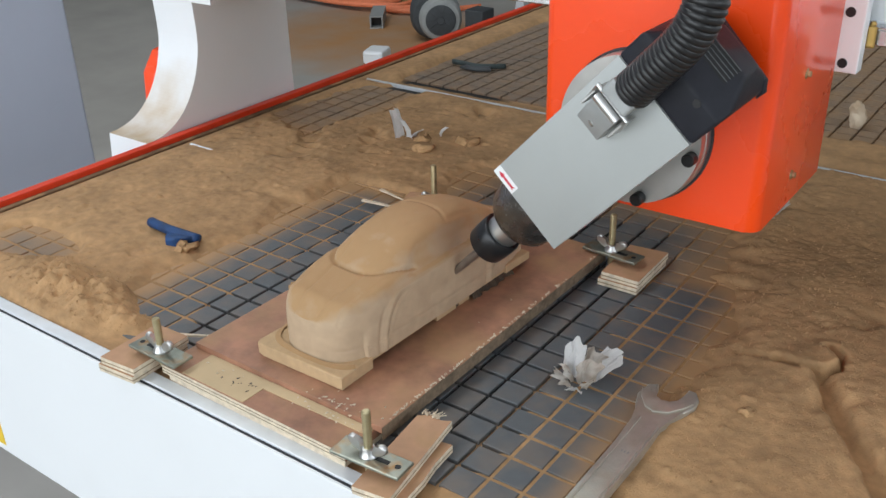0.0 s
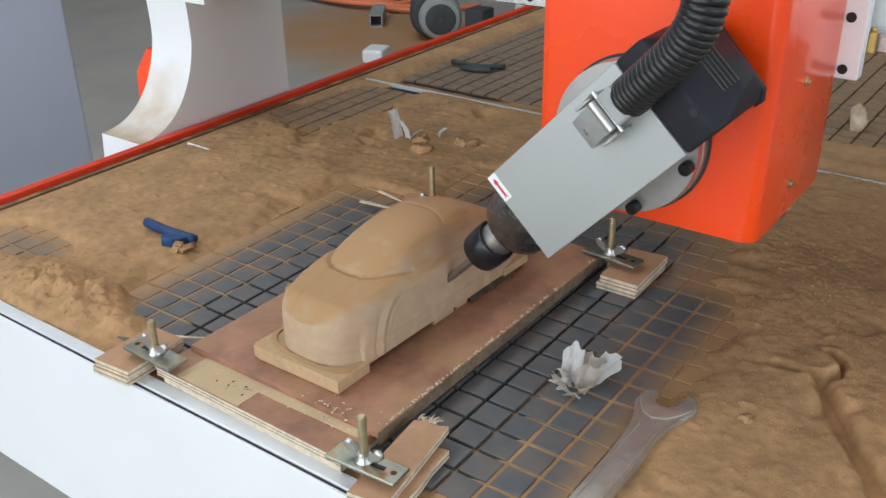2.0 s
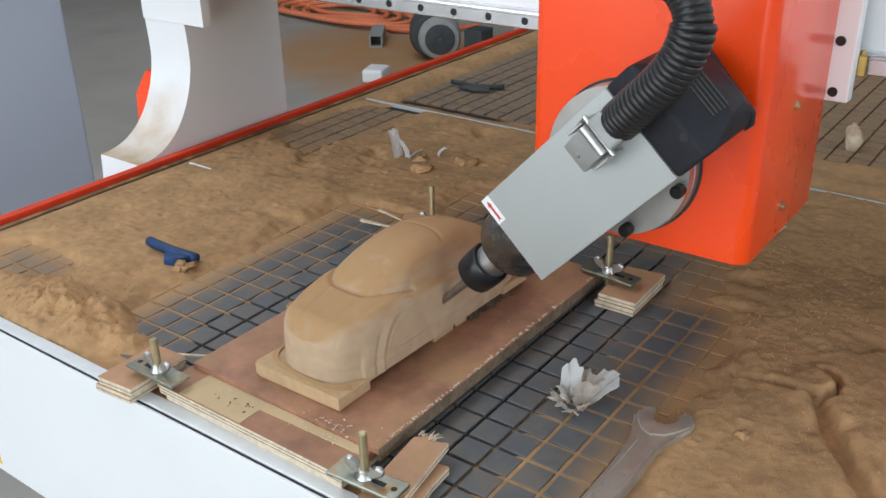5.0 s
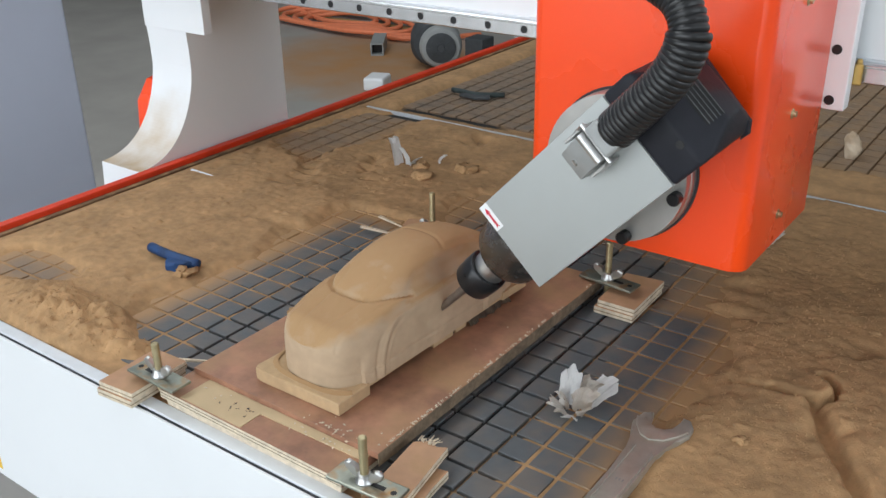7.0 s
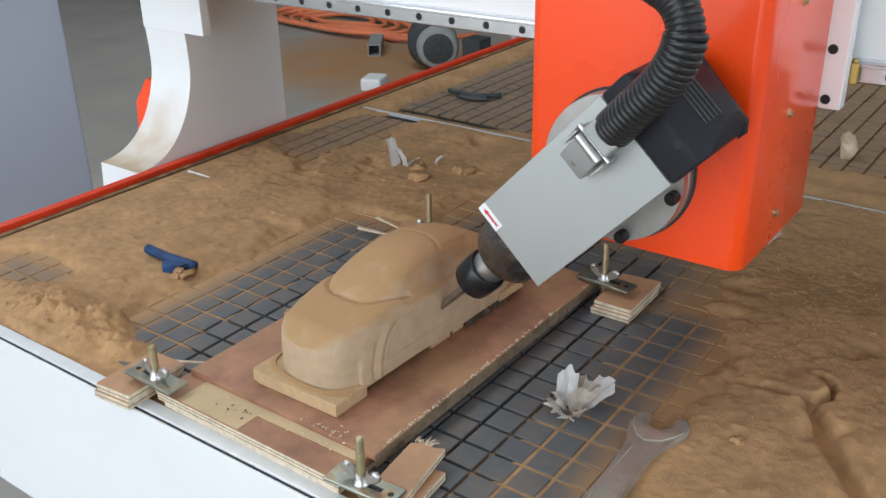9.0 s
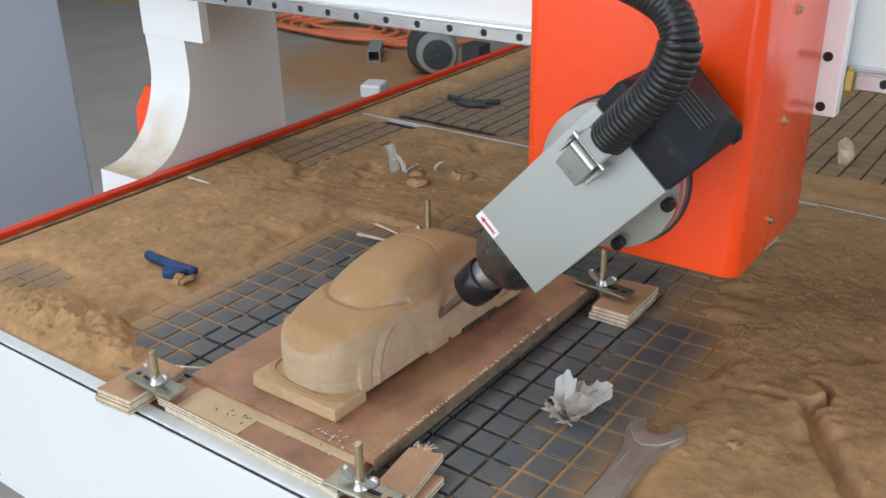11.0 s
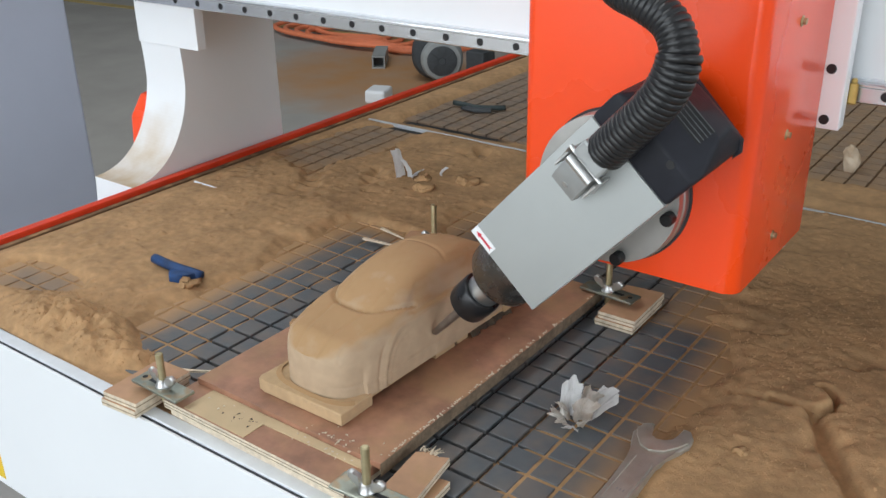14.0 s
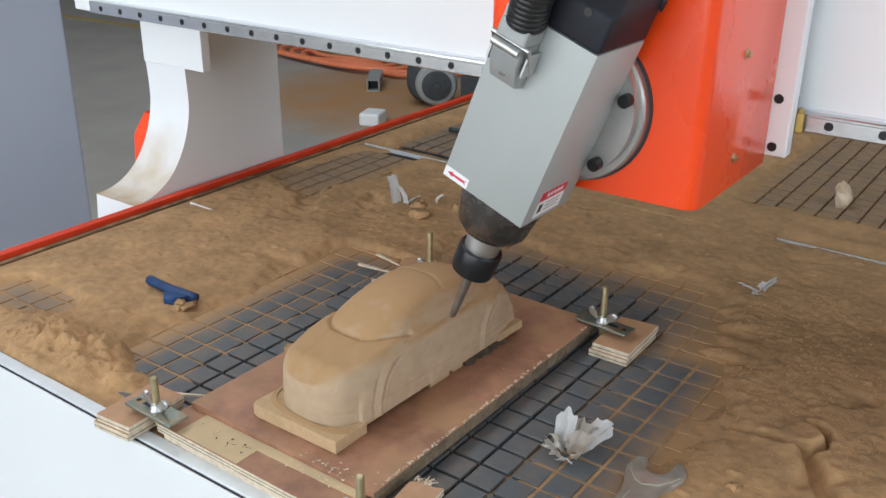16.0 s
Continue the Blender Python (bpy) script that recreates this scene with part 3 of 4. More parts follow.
def car_shape(y, th):
    """Radius of the section at length y, angle th from the right side over the roof to the left."""
    s = (y - CL / 2) / (CL / 2)
    plan = max(0.0, 1 - abs(s) ** 6.0) ** (1 / 2.7)
    wl = CW * max(0.02, plan)
    nose = step((y + .25) / .95)
    tail = step((CL - y) / 1.4)
    hl = (1.15 + 0.62 * nose ** 0.8 + 0.36 * step((y - .2) / 2.6) * step((6.2 - y) / 2.6)) * (0.80 + 0.20 * tail)
    c, n = abs(math.cos(th)), abs(math.sin(th))
    pw = 6.5
    low = 1 / ((c / wl) ** pw + (n / hl) ** pw) ** (1 / pw)
    g0, g1 = 0.95, CL - 0.1
    u = (y - g0) / (g1 - g0)
    r = low
    if 0 < u < 1:
        bump = math.sin(math.pi * u) ** 0.62
        hg = 0.9 + 2.02 * bump
        wg = CW * (0.90 + 0.08 * bump ** 0.5) * (1 if y < 5.5 else 1 - 0.10 * step((y - 5.5) / 3.5))
        pg = 3.4
        g = 1 / ((c / wg) ** pg + (n / hg) ** pg) ** (1 / pg)
        # the cab grows softly out of the flanks, with a cut line at the windscreen's foot
        d = low - g
        r = max(low, g) + 0.10 * math.exp(-abs(d) / 0.10) * (1 - step((n - .72) / .2))
        if y < 3.4:
            r -= 0.10 * math.exp(-((d - .02) / 0.035) ** 2) * step((n - .70) / .12)
    x, z = r * math.cos(th), r * math.sin(th)
    if abs(x) > 0.6:
        # wheel arches: a raised lip and a groove inside it
        for wy, rr in ((2.95, 1.15), (8.15, 1.05)):
            q = math.hypot(y - wy, (z - 0.1) * 0.78)
            fore = step((wy + .15 - y) / .6) * step((1.75 - z) / .3)
            r -= 0.055 * math.exp(-((q - rr) / 0.05) ** 2) * fore
            r += 0.040 * math.exp(-((q - rr - .17) / 0.08) ** 2) * fore
            r -= 0.045 * math.exp(-((q - rr - .40) / 0.05) ** 2) * fore * step((1.5 - z) / .4)
            r -= 0.03 * step((rr - .05 - q) / .10)
        # hollow flank between shoulder and sill, windscreen pillar
        r -= 0.07 * math.exp(-((z - 0.95) / 0.30) ** 2) * step((y - 3.2) / .8) * step((7.6 - y) / .8)
        r += 0.035 * math.exp(-((z - 1.52 - 0.03 * y) / 0.10) ** 2) * step((y - 2.0) / .6)
        q = y - 2.75 - 1.5 * (z - 1.85) ** 1.15 if z > 1.85 else 9
        r -= 0.045 * step(q / .25) * step((2.62 - z) / .25) * step((7.3 - y) / .8) if z > 1.85 else 0
        r -= 0.022 * math.exp(-((z - 0.42) / 0.05) ** 2)
    if y < 3 and z > 1.2:
        for cx in (0.42, 1.02):
            r -= 0.03 * math.exp(-((abs(x) - cx - 0.10 * y) / 0.05) ** 2)
    if z > 2.2:
        # the cut across the roof and the two lines that run back from it
        r -= 0.045 * math.exp(-((y - 5.55 + 0.22 * x * x) / 0.06) ** 2) * step((1.12 - abs(x)) / .1)
        r -= 0.030 * math.exp(-((abs(x) - 1.05 + .03 * (y - 5.5)) / 0.05) ** 2) * step((y - 5.3) / .2) * step((7.6 - y) / .5)
    r += 0.010 * noise.noise(Vector((x * 5, y * 2.2, z * 5))) + 0.004 * noise.noise(Vector((x * 13, y * 9, z * 13)))
    return r


car = thing("carved_car", at(-2.62, -1.62, 0.704, 0, 0, -2.2), "fibreboard block being carved into a model car on the base board", "model car")
cb = bmesh.new()
NY, NT = 230, 140
ys = [CL * (0.5 - 0.5 * math.cos(math.pi * (0.004 + 0.992 * k / (NY - 1)))) for k in range(NY)]
grid = []
for y in ys:
    row = []
    for k in range(NT):
        th = math.pi * k / (NT - 1)
        r = car_shape(y, th)
        row.append(cb.verts.new((r * math.cos(th), y, 0.36 + r * math.sin(th))))
    grid.append(row)
for a, b in zip(grid, grid[1:]):
    for k in range(NT - 1):
        cb.faces.new((a[k], a[k + 1], b[k + 1], b[k]))
    cb.faces.new((a[0], b[0], b[-1], a[-1]))
cb.faces.new(grid[0])
cb.faces.new(grid[-1][::-1])
part("car_body", cb, M_mdf, car, "smooth carved car body in brown fibreboard", smooth=50)
front = bmesh.new()
prism(front, [(-1.55, -0.38), (1.66, -0.30), (1.62, 1.05), (1.45, 1.15), (-1.78, 1.5), (-1.82, -0.2), (-1.74, -0.36)], 0.0, 0.42, "z", 0.05, 3)
part("base_block", front, M_mdf_cut, car, "square uncut front of the block")
rimb = bmesh.new()
outer, inner = [], []
for k in range(41):
    a = math.pi + 0.84 * math.pi * k / 40
    for lst, off, zz in ((outer, .17, .424), (inner, .02, .47)):
        c_, n_ = math.cos(a), math.sin(a)
        lst.append(rimb.verts.new(((CW + off) * math.copysign(abs(c_) ** .62, c_), 1.15 + (1.15 + off) * math.copysign(abs(n_) ** .62, n_), zz)))
base_ = [rimb.verts.new((v.co.x, v.co.y, .38)) for v in outer]
for k in range(40):
    rimb.faces.new((outer[k], outer[k + 1], inner[k + 1], inner[k]))
    rimb.faces.new((base_[k], base_[k + 1], outer[k + 1], outer[k]))
part("nose_rim", rimb, M_mdf, car, "raised rim round the car's nose", smooth=50)
core = bmesh.new()
box(core, -1.4, 0.35, 1.3, 9.3, 0.0, 0.40)
box(core, 0.3, 1.53, 1.0, 8.75, 0.22, 0.40)
for y0, y1, x in ((1.3, 4.25, 1.0), (4.25, 5.25, 1.46), (5.42, 6.0, 1.44), (8.3, 8.9, 1.3)):
    box(core, 0.3, x, y0, y1, 0.0, 0.23)
part("core_block", core, M_mdf_cut, car, "undercut core of the block")
# near-black strips put in for the shade of the gaps under the sill
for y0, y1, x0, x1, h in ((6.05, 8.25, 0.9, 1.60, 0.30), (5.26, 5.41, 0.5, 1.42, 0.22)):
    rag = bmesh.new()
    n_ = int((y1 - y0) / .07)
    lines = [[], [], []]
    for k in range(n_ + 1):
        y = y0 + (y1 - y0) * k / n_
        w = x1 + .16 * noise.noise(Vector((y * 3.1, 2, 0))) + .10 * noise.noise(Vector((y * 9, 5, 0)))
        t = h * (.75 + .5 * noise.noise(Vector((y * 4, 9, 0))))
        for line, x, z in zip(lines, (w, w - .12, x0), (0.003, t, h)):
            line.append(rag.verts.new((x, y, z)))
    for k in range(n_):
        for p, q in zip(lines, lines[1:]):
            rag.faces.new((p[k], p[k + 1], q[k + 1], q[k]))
    part("undercut_shade", rag, M_undercut, car, "dark ragged strip put in for the shade under the sill")
tail_b = bmesh.new()
prism(tail_b, [(-1.6, 7.9), (1.6, 7.9), (1.62, 9.3), (-1.6, 9.5)], 0.16, 0.46, "z", 0.03)
part("rear_lip", tail_b, M_mdf_cut, car, "uncut lip behind the car")


# ---- clamps ----
def clamp(m, stud_h):
    c = thing("hold_down_clamp", m, "zinc plated bar clamp with stud and wing nut on the board", "clamp", "clamps round the board")
    bar = bmesh.new()
    box(bar, -1.12, 1.02, -0.37, 0.37, 0.0, 0.10, 0.03)
    part("bar", bar, M_zinc, c)
    part("slot", new_box(0.1, 0.52, -0.075, 0.075, 0.101, 0.104), M_bolt, c, "dark slot through the bar")
    part("hole", new_lathe([(0.085, 0.101), (0.085, 0.105)], 14, Matrix.Translation((0.78, 0, 0))), M_bolt, c, "dark hole through the bar")
    prof = [(0.12, -0.4)]
    z = 0.0
    while z < stud_h:
        prof += [(0.120, z), (0.114, z + .035)]
        z += 0.07
    prof += [(0.115, stud_h), (0.08, stud_h + .03)]
    part("stud", new_lathe(prof, 12, Matrix.Translation((-0.12, 0, 0))), M_brassy, c, "threaded steel stud")
    nut = bmesh.new()
    lathe(nut, [(0.24, 0.10), (0.25, 0.14), (0.21, 0.2), (0.18, 0.34), (0.15, 0.36)], 18, Matrix.Translation((-0.12, 0, 0)))
    for sgn in (1, -1):
        prism(nut, [(-0.12 + sgn * .12, 0.14), (-0.12 + sgn * .30, 0.18), (-0.12 + sgn * .48, 0.27), (-0.12 + sgn * .59, 0.38), (-0.12 + sgn * .60, 0.52), (-0.12 + sgn * .50, 0.60),
                    (-0.12 + sgn * .38, 0.58), (-0.12 + sgn * .28, 0.46), (-0.12 + sgn * .14, 0.36)][::sgn], -0.08, 0.08, "y", 0.06, 3)
    part("wing_nut", nut, M_steel, c, "bright wing nut", smooth=40)
    return c


clamp(at(-6.83, -3.66, 0.80, 0, 0, 179), 1.2)
clamp(at(1.68, -3.84, 0.76, 0, 0, 3), 1.45)
clamp(at(1.62, 9.72, 0.78, 0, 0, -5), 1.5)
clamp(at(-6.6, 9.9, 0.56, 0, 0, 186), 1.8)


def ply_block(name, m, poly, layers, label, ragged=False):
    b = thing(name, m, label, "wood block")
    z = 0.0
    for i in range(layers):
        pb = bmesh.new()
        off = 0.10 * i
        prism(pb, [(x + off * (1 if x < 0 else .4), y + off * .5) for x, y in poly], z, z + .25, "z", 0.012, 1)
        lay = part("plywood_piece", pb, M_packedge, b, "raw plywood offcut edge")
        tb = bmesh.new()
        prism(tb, [(x * .995 + off * (1 if x < 0 else .4), y * .995 + off * .5) for x, y in poly], z + .251, z + .26, "z")
        part("face_veneer", tb, M_veneer, lay, "reddish veneer face")
        db = bmesh.new()
        prism(db, [(x * 1.004 + off * (1 if x < 0 else .4), y * 1.004 + off * .5) for x, y in poly], z + .10, z + .14, "z")
        part("dark_ply", db, M_plydark, lay)
        z += .265
    return b


ply_block("plywood_packer", at(-7.95, -3.15, 0.03), [(-.64, -1.52), (.84, -1.40), (.74, .78), (-.75, .72)], 2, "stack of two reddish plywood offcuts under the clamp")
ply_block("plywood_packer", at(2.27, 9.9, 0.02), [(-0.72, -1.25), (0.75, -1.25), (0.7, 1.35), (-0.8, 1.2)], 2, "stack of two reddish plywood offcuts under the clamp")
ply_block("plywood_packer", at(2.2, -2.9, 0.03), [(-0.5, -1.4), (0.74, -1.4), (0.66, -0.4), (0.52, 0.3), (0.46, 1.15), (0.1, 1.08), (-0.4, 1.0)], 1, "rough plywood offcut under the splintered one")
ply_block("plywood_packer", at(2.1, -2.9, 0.30, 3, 0, 0), [(-0.46, -1.75), (0.62, -1.6), (0.22, 1.62), (-0.05, 1.48), (-0.38, 1.56), (-0.72, 1.32)], 1, "splintered reddish plywood offcut under the clamp")
ply_block("plywood_packer", at(-7.3, 9.9, 0.02, 0, 0, 20), [(-0.8, -1.0), (0.5, -1.0), (0.6, 1.1), (-0.8, 1.0)], 2, "plywood offcuts under the rear clamp")
for (x, y, z, rz, ln) in ((-7.0, -2.0, 0.42, 35, 1.6), (-8.6, 9.6, 0.16, 12, 2.6), (-7.6, 8.9, .20, 35, 1.8), (-9.2, 10.6, .14, -8, 1.6)):
    sp = bmesh.new()
    prism(sp, [(-ln / 2, -.05), (ln / 2, 0.0), (-ln / 2, .09)], 0, .07, "z")
    tagged(part("wood_splinter", sp, M_packedge, m=at(x, y, z, 4, 3, rz)), "thin pale wood splinter beside the clamp", "splinter")
fray = bmesh.new()
rng = random.Random(3)
for k in range(34):
    x, y = 1.5 + rng.uniform(-.05, .5), -1.45 + rng.uniform(-.06, .12)
    a = rng.uniform(0.6, 2.2)
    l = rng.uniform(.08, .24)
    prism(fray, [(x, y), (x + .03, y), (x + l * math.cos(a), y + l * math.sin(a))], .62 + rng.random() * .05, .66 + rng.random() * .05, "z")
tagged(part("splinter_fringe", fray, M_splinter, m=at(0, 0, 0)), "pale frayed splinters on the torn plywood", "splinter", kind="stuff")

# ---- loose things on the bed ----
wr = thing("open_end_wrench", at(0, 0, 0.02), "worn dusty steel open-end wrench lying in sawdust", "wrench")
wb = bmesh.new()
prism(wb, [(5.84, 3.50), (6.10, 3.66), (6.14, 3.30), (6.24, 3.02), (6.46, 2.90), (6.72, 2.96), (6.92, 3.16), (6.98, 3.45), (6.90, 3.86), (7.14, 3.84), (7.34, 3.55), (7.38, 3.15),
           (7.24, 2.72), (7.04, 2.35), (6.97, 1.75), (6.98, 0.6), (6.94, -2.6), (6.88, -4.2), (6.55, -4.45), (6.20, -4.2), (6.20, -2.4), (6.21, 0.6), (6.20, 1.75), (6.10, 2.2), (5.90, 2.52), (5.76, 2.95)], 0.14, 0.44, "z", 0.06, 3)
part("wrench_body", wb, M_wrench, wr, smooth=40)
for pts_ in (((6.25, 1.9), (6.36, 1.9), (6.36, -3.9), (6.25, -3.9)), ((6.82, 1.9), (6.93, 1.75), (6.88, -3.9), (6.77, -3.9))):
    pan = bmesh.new()
    prism(pan, pts_, 0.40, 0.50, "z", 0.03, 2)
    part("raised_edge", pan, M_wrench, wr, smooth=40)
jr = bmesh.new()
prism(jr, [(5.80, 3.15), (5.95, 2.78), (6.22, 2.42), (6.52, 2.30), (6.90, 2.48), (7.16, 2.85), (7.31, 3.2), (7.08, 3.18), (6.92, 2.98), (6.72, 2.84), (6.46, 2.84), (6.22, 3.0), (6.05, 3.25)], 0.43, 0.50, "z", 0.03, 2)
part("jaw_face", jr, M_wrench, wr, smooth=40)
for k in range(3):
    part("stamp_mark", new_box(6.52 + .09 * k, 6.56 + .09 * k, 0.30, 0.40, 0.442, 0.445), M_conn, wr, "stamped mark that cannot be read")


def ribbon(bm, base, way, length, width, bend, seed, n=9, m=5):
    """A curled strip of tissue that stands up from base."""
    vs = {}
    side = Vector((-way[1], way[0], 0)).normalized()
    for i in range(n + 1):
        for j in range(m + 1):
            u, v = i / n, j / m - .5
            p = Vector((u * 2.2, v * 2.2, seed))
            w = width * (1 - .35 * u + .18 * noise.noise(p * 1.3))
            c = Vector(base) + Vector(way) * (bend * u * u) + Vector((0, 0, length * (u - .25 * abs(bend) * u * u)))
            c += side * (v * w) + Vector(way) * (.35 * width * math.cos(v * 5 + seed)) + .10 * width * noise.noise_vector(p * 2.3)
            vs[i, j] = bm.verts.new(c)
    for i in range(n):
        for j in range(m):
            bm.faces.new((vs[i, j], vs[i + 1, j], vs[i + 1, j + 1], vs[i, j + 1]))


pap = thing("crumpled_paper", at(0, 0, 0.03), "crumpled white paper wad with brown stains on the grid", "paper")


def sheet_fold(name, base, out, side, length, width, lean, cup, seed, material, label):
    """A stiff fold of paper: it rises from base, leans out and is cupped across, with a torn rim."""
    bm = bmesh.new()
    n, m = 14, 12
    o, q = Vector((*out, 0)).normalized(), Vector((*side, 0)).normalized()
    vs = {}
    for i in range(n + 1):
        for j in range(m + 1):
            u, v = i / n, j / m * 2 - 1
            p = Vector((u * 1.6, v * 1.3, seed))
            crease = math.asin(math.sin(v * 6.5 + seed + 1.2 * noise.noise(p * 1.5))) / 1.57
            l = length * u * (1 - .16 * abs(v) ** 2 + .13 * noise.noise(Vector((v * 3.2, seed, 0))))
            w = width * (.42 + .58 * u ** .7)
            c = Vector(base) + q * (v * w) + o * (lean * l * (.55 + .45 * u) + cup * w * v * v + .13 * width * crease * (.35 + u))
            c.z += l * math.sqrt(max(.1, 1 - lean * lean))
            c += .06 * noise.noise_vector(p * 2.0) + .02 * noise.noise_vector(p * 5.0)
            c.z = max(.015, c.z)
            vs[i, j] = bm.verts.new(c)
    for i in range(n):
        for j in range(m):
            bm.faces.new((vs[i, j], vs[i + 1, j], vs[i + 1, j + 1], vs[i, j + 1]))
    bmesh.ops.solidify(bm, geom=bm.faces[:], thickness=.018)
    part(name, bm, material, pap, label)


sheet_fold("upright_fold", (3.62, 3.05, .05), (-.2, .9), (.9, .25), 1.15, .34, .42, -.5, 1.3, M_tissue, "tall white fold")
sheet_fold("middle_fold", (4.02, 3.0, .05), (.5, -.35), (.75, .6), .98, .42, .25, .55, 4.1, M_paper, "stained middle fold")
sheet_fold("fan_fold", (4.22, 3.35, .08), (.75, .85), (.8, -.7), 1.12, .52, .72, -.35, 2.2, M_tissue, "fanned white fold")
sheet_fold("back_fold", (3.95, 3.35, .05), (.2, .9), (.95, -.1), .85, .36, .55, .3, 6.4, M_paper, "stained back fold")
for k, (bx, by, ox, oy, l, w, le, cu) in enumerate(((3.62, 2.85, -.9, -.3, .52, .26, .8, .7), (3.80, 2.62, -.5, -.9, .46, .24, .85, -.8),
                                                    (4.05, 2.58, .2, -1, .50, .24, .75, .8), (3.72, 2.98, -.7, -.7, .62, .24, .45, .9), (4.22, 2.78, .9, -.5, .55, .26, .6, -.6))):
    sheet_fold("crumpled_petal", (bx, by, .02), (ox, oy), (-oy, ox), l, w, le, cu, 1.9 * k + .4, M_paper if k != 2 else M_tissue, "brown-edged crumpled petal of paper")


def scrap(x, y, strips, label, material):
    sc_ = thing("tissue_scrap", at(x, y, max(0.0, dust_height(x, y))), label, "tissue")
    for k, (dx, dy, l, w, b, wx, wy) in enumerate(strips):
        sb = bmesh.new()
        ribbon(sb, (dx, dy, -.05), (wx, wy, 0), l, w, b, k * 2.7 + x)
        bmesh.ops.solidify(sb, geom=sb.faces[:], thickness=.02)
        part("strip", sb, material, sc_)


scrap(-13.25, 16.35, [(-.1, 0, 1.5, .62, -.25, .8, .5), (.35, .2, .95, .60, -.4, .8, .4), (.5, .35, .35, .5, .4, .7, .6), (1.5, 1.2, .5, .3, .4, .9, .3)], "torn white tissue strips standing in the sawdust", M_tissue)
lump = bmesh.new()
bmesh.ops.create_icosphere(lump, subdivisions=4, radius=.52)
for v in lump.verts:
    v.co.x *= .75
    v.co.y *= .75
    v.co.z *= 1.35
    v.co += v.co * (.35 * noise.noise(v.co * 2.1) + .16 * abs(noise.noise(v.co * 5))) + .08 * noise.noise_vector(v.co * 4)
tagged(part("tissue_lump", lump, M_cream, m=at(4.7, 30.2, .62), smooth=True), "cream stained wad of tissue standing on the far grid", "tissue")
scrap(4.75, 17.3, [(.1, .2, .34, .42, .9, .3, 1.0), (-.05, 0, .26, .42, -.7, .9, .2), (.1, -.2, .22, .36, -.5, .2, 1.0), (.0, .1, .4, .36, .3, .7, .5)], "white tissue scrap lying in the sawdust", M_tissue)

bl = thing("blue_plastic_clip", at(0, 0, 0.1), "dusty dark blue plastic nozzle lying in sawdust", "plastic clip")
bb = bmesh.new()
tube(bb, spline([(-15.2, 2.65, .42), (-14.6, 2.6, .42), (-13.9, 2.62, .38), (-13.2, 2.74, .32), (-12.65, 2.85, .25)], 12), 0.20, 12)
part("barrel", bb, M_blue, bl, smooth=True)
b2 = bmesh.new()
prism(b2, [(-14.3, 2.85), (-12.85, 2.95), (-12.75, 2.6), (-12.95, 2.45), (-13.15, 2.1), (-13.5, 1.95), (-13.8, 2.2)], 0.02, 0.42, "z", 0.10, 3)
part("handle", b2, M_blue, bl, smooth=50)
st = bmesh.new()
tube(st, [(-21.5, 10.05, .22), (-20.5, 10.06, .19), (-19.6, 10.08, .16)], 0.075, 8)
tagged(part("metal_rod", st, M_alu, m=at(0, 0, 0)), "short bright metal rod lying in sawdust", "rod")
UNIT = S * 0.6
tl = thing("hand_tool", at(-17.4, 28.9, 0.08, 0, 0, 8), "dark green hand tool lying on the far grid", "tool")
tb = bmesh.new()
tube(tb, spline([(-2.6, .3, .3), (-1.2, .1, .3), (0.2, -.3, .3), (1.6, 0.2, .25), (3.0, 1.1, .2)], 14), 0.27, 10)
part("handle", tb, M_tool, tl, smooth=True)
t2 = bmesh.new()
prism(t2, [(-1.2, -.9), (.8, -1.3), (2.2, -.7), (1.8, .2), (-.6, .1)], 0, .35, "z", .12, 2)
part("head", t2, M_motor_dark, tl, smooth=50)
UNIT = S
for (x, y, r, sd) in ((-10.2, 17.6, .55, 1), (-12.75, 2.3, .42, 2), (-7.2, 2.6, .28, 5), (-12.2, 16.7, .4, 3), (8.6, 3.85, .20, 4), (-11.4, 15.6, .5, 6)):
    lb = bmesh.new()
    bmesh.ops.create_icosphere(lb, subdivisions=3, radius=r)
    rough_up(lb, r * .6, 1.4 / r, sd)
    rough_up(lb, r * .25, 4.5 / r, sd + 3)
    for v in lb.verts:
        v.co.z *= 0.55
    tagged(part("sawdust_clump", lb, M_dust, m=at(x, y, max(0.0, dust_height(x, y)) + r * .02), smooth=True), "loose clump of pressed sawdust", "sawdust clump")

# ---- things beyond the table ----
UNIT = S * FAR
cabinet = thing("electrical_cabinet", spot(FAR, -60, 0, 0), "tall pale lilac steel cabinet standing beside the machine", "cabinet")
part("cabinet_body", new_box(-14, 0, -20, 29.0, FO + 1.5, 34, 0.25), M_cab, cabinet)
part("plinth", new_box(-13.6, -0.4, -19.6, 28.6, FO, FO + 1.5), M_gasket, cabinet)
part("door_gap", new_box(0.0, 0.02, 4.0, 4.12, FO + 2.5, 33), M_gasket, cabinet)

UNIT = S * FAR * 0.72
pump = thing("vacuum_pump", spot(FAR, -77.6, 107.6, FO, 0, 0, 0), "grey electric vacuum pump motor on the floor", "motor")
RX = Matrix.Rotation(radians(90), 4, "X") 
face = Matrix.Rotation(radians(38), 4, "Z") @ RX
mb = bmesh.new()
lathe(mb, [(3.0, -0.2), (4.4, 0.1), (4.9, .8), (5.0, 2), (5.0, 9), (4.4, 10)], 40, Matrix.Translation((0, 0, 5.6)) @ face @ Matrix.Rotation(radians(180), 4, "Y"))
part("motor_housing", mb, M_motor, pump, smooth=40)
gb = bmesh.new()
lathe(gb, [(3.5, 0), (3.5, .2), (3.2, .35), (0.9, .35), (0.8, .6)], 32, Matrix.Translation((0, 0, 5.6)) @ face @ Matrix.Translation((0, 0, .15)))
